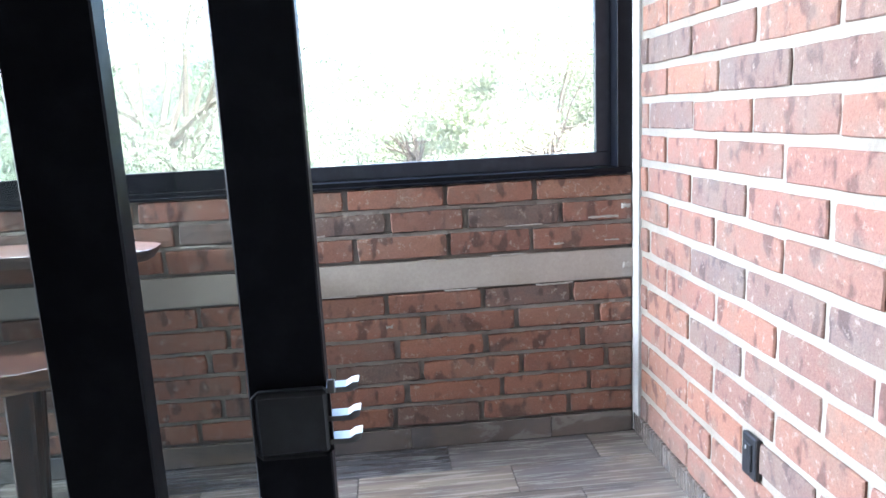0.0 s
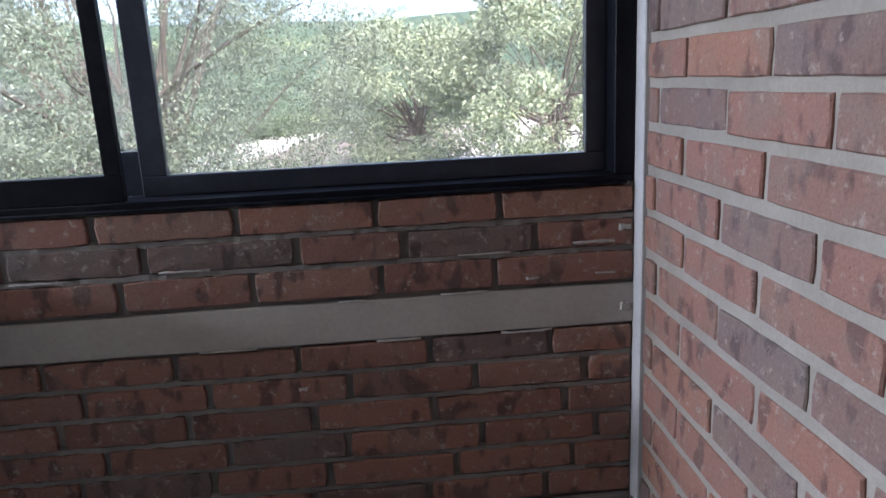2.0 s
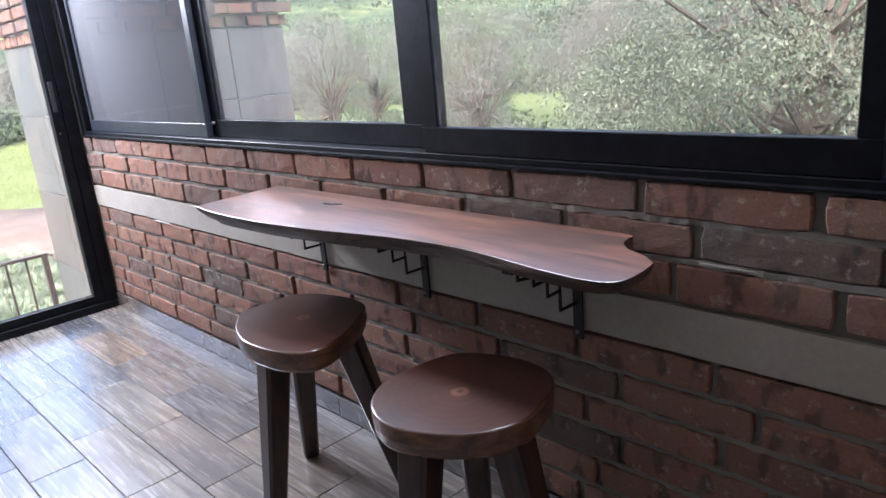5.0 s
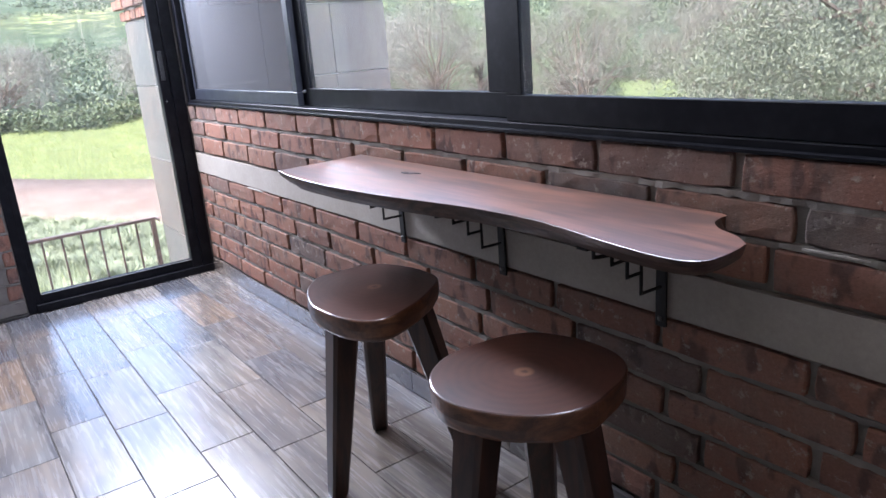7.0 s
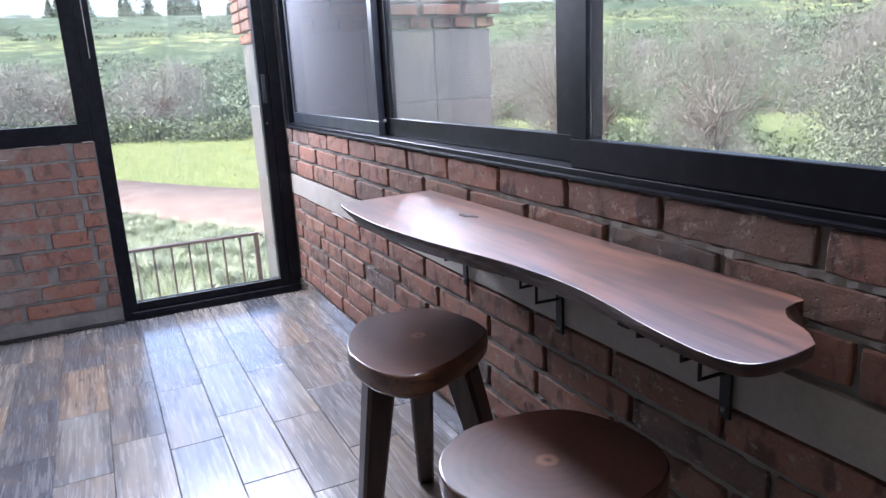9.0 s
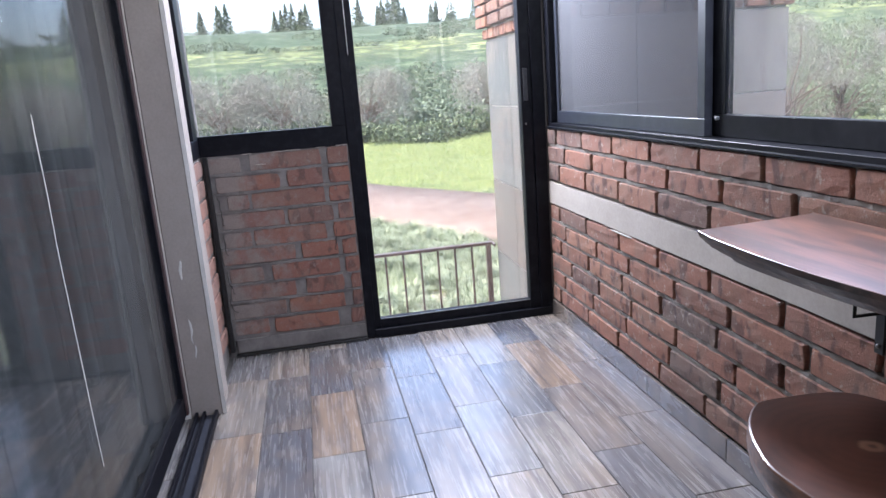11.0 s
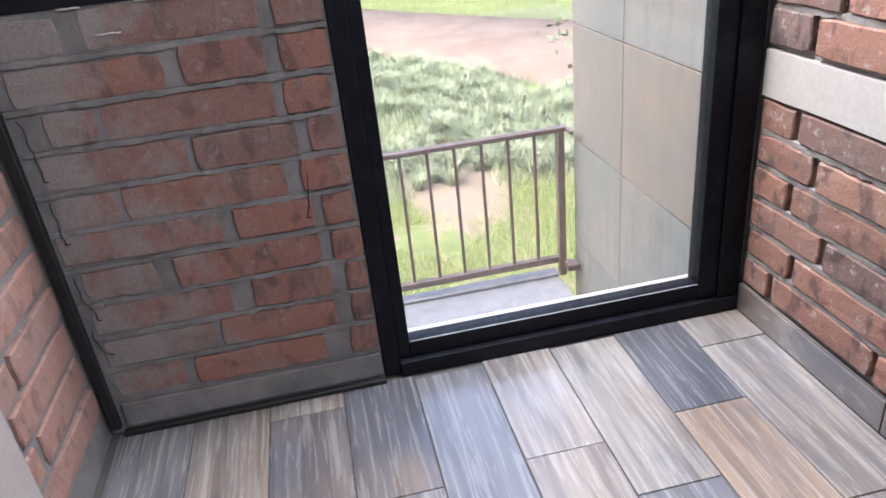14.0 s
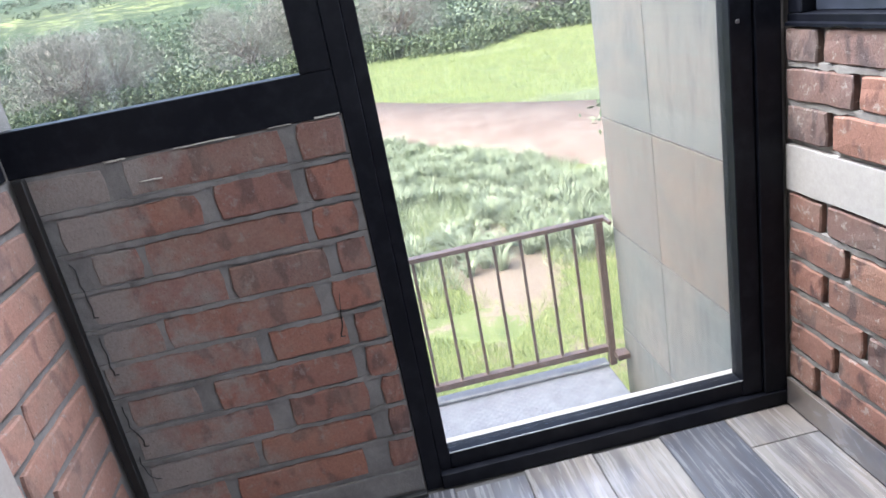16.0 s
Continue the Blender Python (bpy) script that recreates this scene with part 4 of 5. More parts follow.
# bare soil patches close to the house
near = maths(nt, "LESS_THAN", maths(nt, "MULTIPLY", sep.outputs[0], -1.0), 15.0)
soil = mix(nt, n_fine, (0.155, 0.125, 0.09), (0.24, 0.195, 0.145))
sx = maths(nt, "MULTIPLY", maths(nt, "ADD", sep.outputs[0], 13.9), 0.42)
sy = maths(nt, "MULTIPLY", maths(nt, "SUBTRACT", sep.outputs[1], 5.15), 1.1)
rad = maths(nt, "ADD", maths(nt, "MULTIPLY", sx, sx), maths(nt, "MULTIPLY", sy, sy))
bare = maths(nt, "LESS_THAN", maths(nt, "ADD", rad, maths(nt, "MULTIPLY", maths(nt, "SUBTRACT", n_mid, 0.5), 2.2)), 1.0)
patch = maths(nt, "MAXIMUM", bare, maths(nt, "MULTIPLY", ramp(nt, n_mid, [(0.54, grey(0)), (0.62, grey(1))]), near))
col = mix(nt, patch, green, soil)
# far fields, yellow and green strips with dark scrub
far = ramp(nt, maths(nt, "MULTIPLY", maths(nt, "ADD", sep.outputs[2], 3.4), 0.025), [(0.0, (0.13, 0.18, 0.06)), (0.08, (0.085, 0.115, 0.06)), (0.30, (0.09, 0.12, 0.065)), (0.42, (0.23, 0.25, 0.10)), (0.52, (0.21, 0.235, 0.10)), (0.56, (0.09, 0.125, 0.07)), (1.0, (0.12, 0.14, 0.10))])
scr = noise_tex(nt, worldpos(nt, (1, 1, 2)), 0.16, 8, 0.8)
far = mix(nt, ramp(nt, scr, [(0.42, grey(0)), (0.49, grey(0.9))]), far, (0.04, 0.06, 0.034))
clear_n = maths(nt, "ADD", sep.outputs[1], maths(nt, "MULTIPLY", n_big, 14.0))
clearing = maths(nt, "MULTIPLY", ramp(nt, maths(nt, "MULTIPLY", maths(nt, "SUBTRACT", clear_n, 38.0), 0.02), [(0.04, grey(0)), (0.10, grey(1)), (0.9, grey(1)), (1.0, grey(0))]), maths(nt, "GREATER_THAN", sep.outputs[0], -13.0))
isfar = ramp(nt, maths(nt, "MULTIPLY", maths(nt, "ADD", sep.outputs[2], 3.4), 0.5), [(0.3, grey(0)), (0.6, grey(1))])
col = mix(nt, isfar, col, far)
col = mix(nt, clearing, col, (0.50, 0.44, 0.38))
nt.links.new(col, b.inputs["Base Color"])
bump(nt, b, n_fine, 0.6, 0.06)
GROUND = m
ground = tagged(part("ground", bm, GROUND, None, "grassy land with bare patches rising to far hills", True), kind="structure")

# dirt road
m, nt, b = mat("dirt_road", 0.95, 0, 0.1)
pos = worldpos(nt)
n1, n2 = noise_tex(nt, pos, 0.8, 6), noise_tex(nt, pos, 7, 6, 0.7)
base = mix(nt, ramp(nt, n1, [(0.3, grey(0)), (0.7, grey(1))]), (0.13, 0.098, 0.078), (0.195, 0.155, 0.125))
base = mix(nt, 0.3, base, ramp(nt, n2, [(0.3, grey(0.6)), (0.7, grey(1.0))]), "MULTIPLY")
nt.links.new(base, b.inputs["Base Color"])
bump(nt, b, n2, 0.5, 0.03)
DIRT = m
bm = bmesh.new()
pr = None


def road_x(y):
    """Centre of the road, running in from the far left and levelling out behind the tower."""
    t_ = y - 7.0
    return -28.3 + (1.9 * t_ if t_ < 0 else 1.9 * t_ / (1 + 0.05 * t_))


for i in range(121):
    y = -40 + i * 0.9
    xc = road_x(y)
    w0 = 5.6 + 0.5 * noise.noise(Vector((0, y * 0.3, 0)))
    w1 = 5.9 + 0.5 * noise.noise(Vector((5, y * 0.3, 0)))
    row = [bm.verts.new((xx, y, ground_z(xx, y) + 0.24 - 0.04 * abs(q))) for q, xx in ((1, xc - w0), (0, xc), (1, xc + w1))]
    row = [bm.verts.new((xc - w0 - 0.4, y, ground_z(xc - w0, y) - 0.05))] + row + [bm.verts.new((xc + w1 + 0.4, y, ground_z(xc + w1, y) - 0.05))]
    if pr:
        for j in range(4):
            bm.faces.new((pr[j], row[j], row[j + 1], pr[j + 1]))
    pr = row
bmesh.ops.recalc_face_normals(bm, faces=bm.faces[:])
tagged(part("road", bm, DIRT, None, "pale reddish dirt road through the grass", True), kind="structure")


def leaf_material(name, c1, c2, c3):
    m, nt, b = mat(name, 0.6, 0, 0.3)
    g = nt.nodes.new("ShaderNodeNewGeometry")
    base = ramp(nt, g.outputs["Random Per Island"], [(0.0, c1), (0.55, c2), (1.0, c3)])
    n = noise_tex(nt, worldpos(nt), 0.9, 4)
    base = mix(nt, ramp(nt, n, [(0.35, grey(0)), (0.7, grey(0.5))]), base, c3)
    nt.links.new(base, b.inputs["Base Color"])
    b.inputs["Subsurface Weight"].default_value = 0.0
    return m


LEAF_A = leaf_material("foliage_olive", (0.062, 0.076, 0.05), (0.11, 0.13, 0.083), (0.18, 0.20, 0.14))
LEAF_B = leaf_material("foliage_scrub", (0.065, 0.09, 0.05), (0.11, 0.145, 0.08), (0.18, 0.215, 0.13))
LEAF_E = leaf_material("foliage_dark", (0.025, 0.04, 0.018), (0.055, 0.08, 0.035), (0.11, 0.14, 0.065))
# far scrub and conifers: some aerial haze is mixed into these leaf colours
LEAF_H = leaf_material("foliage_hillside", (0.045, 0.065, 0.04), (0.075, 0.10, 0.06), (0.12, 0.15, 0.085))
LEAF_D = leaf_material("foliage_light", (0.11, 0.14, 0.07), (0.18, 0.21, 0.12), (0.27, 0.29, 0.18))
LEAF_F = leaf_material("pale_twigs", (0.11, 0.105, 0.085), (0.16, 0.155, 0.125), (0.22, 0.21, 0.175))
LEAF_T = leaf_material("grey_twigs", (0.085, 0.083, 0.066), (0.13, 0.128, 0.10), (0.19, 0.188, 0.15))
LEAF_C = leaf_material("foliage_grey", (0.06, 0.055, 0.045), (0.115, 0.105, 0.088), (0.17, 0.16, 0.13))
GRASS = leaf_material("grass_blades", (0.125, 0.165, 0.045), (0.20, 0.245, 0.075), (0.30, 0.335, 0.13))
GRASS_PALE = leaf_material("tussock_blades", (0.15, 0.19, 0.10), (0.22, 0.26, 0.155), (0.30, 0.335, 0.22))
TRUNK = rough_material("tree_bark", (0.08, 0.065, 0.05), (0.16, 0.13, 0.10), 8, 0.9, 0.6)


def mesh_from(name, verts, faces, material):
    me = bpy.data.meshes.new(name)
    me.vertices.add(len(verts))
    me.vertices.foreach_set("co", np.asarray(verts, dtype=np.float32).ravel())
    k_ = faces.shape[1]
    me.loops.add(faces.size)
    me.loops.foreach_set("vertex_index", faces.ravel().astype(np.int32))
    me.polygons.add(len(faces))
    me.polygons.foreach_set("loop_start", (np.arange(len(faces)) * k_).astype(np.int32))
    me.update(calc_edges=True)
    me.materials.append(material)
    return me


def leaves(rng, centres, radius, count, size, flat=0.8, droop=0.3, slim=0.24):
    """Small folded leaves thrown over the shells of many clumps."""
    c = centres[rng.integers(0, len(centres), count)]
    d = rng.normal(size=(count, 3))
    d /= np.linalg.norm(d, axis=1)[:, None]
    rr = radius * (0.45 + 0.6 * rng.random(count))[:, None]
    p = c + d * rr * np.array([1, 1, flat])
    ax = rng.normal(size=(count, 3)) + np.array([0, 0, -droop * 2])
    ax /= np.linalg.norm(ax, axis=1)[:, None]
    sd = np.cross(ax, rng.normal(size=(count, 3)))
    sd /= np.linalg.norm(sd, axis=1)[:, None] + 1e-9
    s = size * (0.6 + 0.8 * rng.random(count))[:, None]
    w = s * slim
    v = np.stack([p - ax * s * 0.5, p + sd * w, p + ax * s * 0.5, p - sd * w], axis=1).reshape(-1, 3)
    return v, np.arange(count * 4).reshape(-1, 4)


def limb(bm, a, b_, r0, r1, seg=6):
    a, b_ = Vector(a), Vector(b_)
    d = (b_ - a).normalized()
    u = d.orthogonal().normalized()
    v = d.cross(u)
    mid = (a + b_) / 2 + u * (b_ - a).length * 0.06
    rings_ = []
    for p, r in ((a, r0), (mid, (r0 + r1) / 2), (b_, r1)):
        rings_.append([bm.verts.new(p + r * (u * math.cos(2 * math.pi * i / seg) + v * math.sin(2 * math.pi * i / seg))) for i in range(seg)])
    for x, y in zip(rings_, rings_[1:]):
        for i in range(seg):
            bm.faces.new((x[i], x[(i + 1) % seg], y[(i + 1) % seg], y[i]))


def tree(x, y, height, spread, n_leaf, leaf_size, material, label, seed, base=0.25, trunk_r=0.16, clumps=60, clump_r=0.7, cat="tree", slim=0.24, droop=0.3):
    rng = np.random.default_rng(seed)
    z0 = ground_z(x, y)
    t = tagged(empty("tree", (x, y, z0 - 0.05)), label, cat)
    bm = bmesh.new()
    top = Vector((spread * 0.05, 0, height * 0.45))
    limb(bm, (0, 0, 0), top, trunk_r, trunk_r * 0.6, 8)
    cs = []
    for k_ in range(clumps):
        a = rng.random() * 2 * math.pi
        zz = rng.random()
        rad = spread * math.sqrt(max(0.0, 1 - (2 * zz - 1) ** 2 * 0.9)) * (0.35 + 0.65 * math.sqrt(rng.random()))
        cs.append((rad * math.cos(a), rad * math.sin(a), height * (base + (0.93 - base) * zz)))
    cs = np.array(cs)
    order = rng.permutation(clumps)[: min(clumps, 44)]
    for k_ in order:
        p = Vector(cs[k_])
        s = top * (0.35 + 0.65 * rng.random())
        m_ = s.lerp(p, 0.5) + Vector((0, 0, 0.2))
        limb(bm, s, m_, trunk_r * 0.35, trunk_r * 0.18, 5)
        limb(bm, m_, p, trunk_r * 0.18, trunk_r * 0.05, 4)
    part("trunk", bm, TRUNK, t, "tapered grey-brown trunk with bare limbs")
    v, f = leaves(rng, cs, clump_r, n_leaf, leaf_size, 0.8, droop, slim)
    ob = new("crown", mesh_from("crown", v, f, material))
    ob.parent = t
    tagged(ob, "loose crown of small leaves")
    return t


# the large tree before the window
tree(-3.9, 15.6, 10.5, 4.3, 270000, 0.062, LEAF_A, "large olive-green leafy tree outside the window", 3, 0.10, 0.24, 230, 0.72, "tree", 0.19, 0.55)
# trees behind it
tree(8.0, 34.0, 9.0, 5.5, 48000, 0.19, LEAF_D, "light green leafy tree beyond the window", 5, 0.05, 0.2, 100, 1.1)
tree(16.0, 38.0, 11.0, 6.0, 48000, 0.19, LEAF_D, "tall light green leafy tree beyond the window", 6, 0.05, 0.2, 100, 1.2)
tree(2.0, 40.0, 8.0, 5.0, 42000, 0.19, LEAF_D, "light green leafy tree beyond the window", 7, 0.05, 0.2, 90, 1.1)
# thin bare-looking trees to the north-west
rngt = np.random.default_rng(11)
spots = [(-30, 36), (-35, 31), (-23, 38), (-17, 22), (-21, 25), (-25, 21), (-14, 27), (-29, 27), (-20, 33), (-33, 22), (-27, 34), (-12, 34), (-38, 30), (-24, 29), (-16, 30)]
first = {}
for i, (x, y) in enumerate(spots):
    kind = i % 3
    if kind in first:
        c = copy_thing(first[kind], pose(x, y, ground_z(x, y) - 0.05, 0, 0, 70 * i + 20))
    else:
        first[kind] = tree(x, y, 6.6, 2.7, (20000, 17000, 17000)[kind], (0.21, 0.13, 0.21)[kind], (LEAF_T, LEAF_B, LEAF_T)[kind], "thin greyish scrub tree with bare twigs", 20 + kind, 0.18, 0.13, 80, 0.55, "tree", (0.03, 0.12, 0.035)[kind], -0.4)

# scrub hedge beyond the field: joined bushes
def scrub(name, pts, size, per, leaf_size, material, label, seed, h=2.6):
    rng = np.random.default_rng(seed)
    vs, fs, off = [], [], 0
    for x, y in pts:
        s = size * (0.6 + 0.8 * rng.random())
        z0 = ground_z(x, y)
        cc = np.stack([x + rng.normal(size=9) * s * 0.7, y + rng.normal(size=9) * s * 0.7, z0 + rng.random(9) * h * s / size], axis=1)
        v, f = leaves(rng, cc, s * 0.5, per, leaf_size, 0.8, 0.1)
        v[:, 2] = np.maximum(v[:, 2], z0 - 0.1)
        vs.append(v)
        fs.append(f + off)
        off += len(v)
    ob = new(name, mesh_from(name, np.concatenate(vs), np.concatenate(fs), material))
    return tagged(ob, label, "shrubs", kind="stuff")


rs = np.random.default_rng(31)
hedge = []
for i in range(230):
    a = radians(-128 + 122 * i / 230) + 0.01 * rs.random()
    d = 65 + 5 * rs.random() + 3 * math.sin(i * 0.2)
    hedge.append((d * math.sin(a), 3 + d * math.cos(a)))
scrub("hedge", hedge, 1.7, 520, 0.32, LEAF_E, "dark green scrub along the far side of the field", 41, 1.5)
# grey leafless trees behind the scrub
for i in range(26):
    a = radians(-112 + 2.5 * i + 3.0 * rs.random())
    if 0.35 < noise.noise(Vector((i * 0.37, 2.0, 0))) + 0.5 * rs.random():
        continue
    d = 69 + 7 * rs.random()
    x, y = d * math.sin(a), 3 + d * math.cos(a)
    if i % 2 and "far" in first:
        copy_thing(first["far"], pose(x, y, ground_z(x, y) - 0.05, 0, 0, 50 * i))
    elif "far" not in first or i == 6:
        first["far"] = tree(x, y, 7.2, 4.8, 9000, 0.55, LEAF_F, "spreading grey leafless tree beyond the field", 60 + i, 0.12, 0.2, 120, 1.5, "tree", 0.035, -0.3)
    else:
        copy_thing(first["far"], pose(x, y, ground_z(x, y) - 0.4, 0, 0, 50 * i + 25))
hill = []
for i in range(10500):
    a = radians(-125 + 115 * rs.random())
    d = 70 + 300 * rs.random() ** 1.35
    x, y = d * math.sin(a), 3 + d * math.cos(a)
    if noise.noise(Vector((x * 0.02, y * 0.05, 2))) < (-0.28 if d < 185 else 0.02):
        continue
    if 192 < d < 235 and y < 60:
        continue
    hill.append((x, y))
scrub("hill_scrub", hill, 1.8, 40, 0.60, LEAF_H, "rows of green scrub on the far hillside", 43, 1.1)


def conifers(name, pts, height, per, material, label, seed):
    """Narrow pointed trees: whorls of boughs that shorten towards the top."""
    rng = np.random.default_rng(seed)
    out_ = []
    for x, y in pts:
        hh = height * (0.7 + 0.5 * rng.random())
        t_ = rng.random(per) ** 1.4
        an = rng.random(per) * 2 * np.pi
        rad_ = hh * 0.27 * (1 - t_) * (0.6 + 0.5 * rng.random(per)) * (0.8 + 0.3 * np.sin(t_ * 40))
        c = np.stack([x + rad_ * np.cos(an), y + rad_ * np.sin(an), ground_z(x, y) + hh * (0.06 + 0.94 * t_)], axis=1)
        out_.append(c)
    v, f = leaves(rng, np.concatenate(out_), 0.3, per * len(pts), 1.1)
    ob = new(name, mesh_from(name, v, f, material))
    return tagged(ob, label, "conifers", kind="stuff")


cone = []
for g0, n_ in ((-101.0, 6), (-97.0, 5), (-91.5, 7), (-87.5, 4), (-84.0, 8), (-79.5, 5), (-76.0, 4), (-62.0, 5)):
    for i in range(n_):
        a = radians(g0 + 2.6 * rs.random())
        d = 385 + 25 * rs.random()
        cone.append((d * math.sin(a), 3 + d * math.cos(a)))
conifers("conifers", cone, 14.5, 900, LEAF_H, "dark pointed conifers along the ridge", 46)
ridge = []
for i in range(170):
    a = radians(-130 + 170 * i / 170) + 0.01 * rs.random()
    d = 380 + 20 * rs.random()
    if rs.random() < 0.35:
        ridge.append((d * math.sin(a), 3 + d * math.cos(a)))
scrub("ridge_trees", ridge, 5.0, 420, 0.8, LEAF_E, "dark trees along the ridge of the hills", 44, 7.0)
under = []
for i in range(150):
    a = radians(-62 + 46 * rs.random())
    d = 17 + 22 * rs.random()
    under.append((d * math.sin(a), 3 + d * math.cos(a)))
scrub("undergrowth", under, 1.5, 380, 0.22, LEAF_B, "green undergrowth between the trees", 45, 1.0)


def blades(name, x0, x1, y0, y1, count, size, material, label, seed, clumped=0.0):
    rng = np.random.default_rng(seed)
    x = x0 + (x1 - x0) * rng.random(count)
    y = y0 + (y1 - y0) * rng.random(count)
    if clumped:
        cx = x0 + (x1 - x0) * rng.random(int(count / 90))
        cy = y0 + (y1 - y0) * rng.random(int(count / 90))
        k_ = rng.integers(0, len(cx), count)
        x, y = cx[k_] + rng.normal(size=count) * clumped, cy[k_] + rng.normal(size=count) * clumped
    if not clumped:
        keep = np.array([noise.noise(Vector((a * 0.55, b_ * 0.55, 9))) for a, b_ in zip(x, y)]) > -0.45
        keep &= (((x + 13.9) * 0.42) ** 2 + ((y - 5.15) * 1.1) ** 2) > 0.55 + 0.7 * rng.random(len(x))
        x, y = x[keep], y[keep]
    off_road = np.array([not (-6.2 < a - road_x(b_) < 6.4) for a, b_ in zip(x, y)])
    x, y = x[off_road], y[off_road]
    z = np.array([ground_z(a, b_) for a, b_ in zip(x, y)])
    n_ = len(x)
    an = rng.random(n_) * 2 * np.pi
    s = size * (0.5 + rng.random(n_))
    lean = (0.3 + rng.random(n_)) * s * (1.3 if clumped else 0.6)
    la = rng.random(n_) * 2 * np.pi
    w = s * 0.022 + 0.0025
    p = np.stack([x, y, z - 0.03], axis=1)
    sd = np.stack([np.cos(an) * w, np.sin(an) * w, np.zeros(n_)], axis=1)
    tip = p + np.stack([np.cos(la) * lean, np.sin(la) * lean, s], axis=1)
    v = np.stack([p - sd, p + sd, tip], axis=1).reshape(-1, 3)
    ob = new(name, mesh_from(name, v, np.arange(n_ * 3).reshape(-1, 3), material))
    return tagged(ob, label, "grass", kind="stuff")


blades("grass", -17, -6, 0, 10, 210000, 0.105, GRASS, "bright green grass close to the balcony", 51)


def tufts(name, spots_, per, size, material, label, seed):
    """Round tufts of arching blades, each blade bent once."""
    rng = np.random.default_rng(seed)
    n_ = len(spots_) * per
    c = np.repeat(np.array([(x, y, ground_z(x, y) - 0.03) for x, y in spots_]), per, axis=0)
    sz = np.repeat(size * (0.45 + 0.9 * rng.random(len(spots_))), per)
    an = rng.random(n_) * 2 * np.pi
    out_ = np.stack([np.cos(an), np.sin(an), np.zeros(n_)], axis=1)
    r0 = (0.16 * rng.random(n_) * sz)[:, None]
    tilt = 0.15 + 0.75 * rng.random(n_)
    L = sz * (0.7 + 0.5 * rng.random(n_))
    up = np.array([0, 0, 1.0])
    p0 = c + out_ * r0
    p1 = p0 + out_ * (L * 0.42 * tilt)[:, None] + up * (L * 0.55)[:, None]
    p2 = p1 + out_ * (L * 0.60 * tilt)[:, None] + up * (L * (0.38 - 0.42 * tilt))[:, None]
    sd = np.stack([-np.sin(an), np.cos(an), np.zeros(n_)], axis=1) * (0.004 + 0.006 * rng.random(n_))[:, None]
    v = np.stack([p0 - sd, p0 + sd, p1 + sd * 0.8, p1 - sd * 0.8, p2], axis=1).reshape(-1, 3)
    b5 = np.arange(n_)[:, None] * 5
    f = np.concatenate([b5 + np.array([0, 1, 2]), b5 + np.array([0, 2, 3]), b5 + np.array([3, 2, 4])])
    ob = new(name, mesh_from(name, v, f, material))
    return tagged(ob, label, "grass", kind="stuff")


rt = np.random.default_rng(71)
spots_a = []
while len(spots_a) < 1500:
    y = -4 + 17 * rt.random()
    edge = min(-14.5, road_x(y) + 6.6)
    x = edge + (-13.3 - edge) * rt.random()
    if noise.noise(Vector((x * 0.35, y * 0.35, 4))) > -0.25:
        spots_a.append((x, y))
tufts("tussocks", spots_a, 110, 0.46, GRASS_PALE, "pale grey-green tussock grass before the road", 52)
blades("tussock_grass", -30, -13, -4, 13, 140000, 0.24, GRASS_PALE, "low green grass between the tussocks", 54)
blades("field_grass", -66, -26, -14, 34, 90000, 0.24, GRASS, "green field grass beyond the road", 53)

# ================= floor tiles =================
def chamfered_tile(name, L, W, d, c, material):
    bm = bmesh.new()
    a = [bm.verts.new((sx * (L / 2 - c), sy * (W / 2 - c), 0)) for sx, sy in ((-1, -1), (1, -1), (1, 1), (-1, 1))]
    b2 = [bm.verts.new((sx * L / 2, sy * W / 2, -c)) for sx, sy in ((-1, -1), (1, -1), (1, 1), (-1, 1))]
    e = [bm.verts.new((sx * L / 2, sy * W / 2, -d)) for sx, sy in ((-1, -1), (1, -1), (1, 1), (-1, 1))]
    bm.faces.new(a)
    for p, q in ((a, b2), (b2, e)):
        for i in range(4):
            bm.faces.new((q[i], q[(i + 1) % 4], p[(i + 1) % 4], p[i]))
    return mesh_of(name, bm, material)


TL, TW = 0.54, 0.187
joints = {0: -3.18, 1: -2.97, 2: -2.765, 3: -2.93, 4: -2.755, 5: -2.905, 6: -2.70, 7: -2.94}
rng_f = random.Random(4)
lib = {}


dark_at = [(-3.52, 3.953), (-3.642, 3.072), (-2.607, 2.743), (-3.293, 3.044), (-2.319, 2.806), (-0.1, 4.0), (0.75, 3.6), (0.4, 4.05)]
warm_at = [(-3.365, 3.818), (-3.701, 2.887), (-2.987, 2.946), (-2.75, 2.56), (0.1, 3.7), (-1.2, 3.2)]
pale_at = [(-3.705, 3.829), (-3.586, 3.626), (-3.673, 3.499), (-3.418, 3.429), (-2.279, 3.47), (-2.187, 3.218), (-1.821, 3.514), (-2.4, 3.65), (-2.9, 3.5)]


def plank_material(x0, x1, y0, y1):
    for spots_, material in ((dark_at, TILE_DARK), (warm_at, TILE_WARM), (pale_at, TILE_PALE)):
        if any(x0 < x < x1 and y0 < y < y1 for x, y in spots_):
            return material
    return (TILE, TILE, TILE, TILE, TILE, TILE, TILE_DARK, TILE_PALE)[rng_f.randrange(8)]


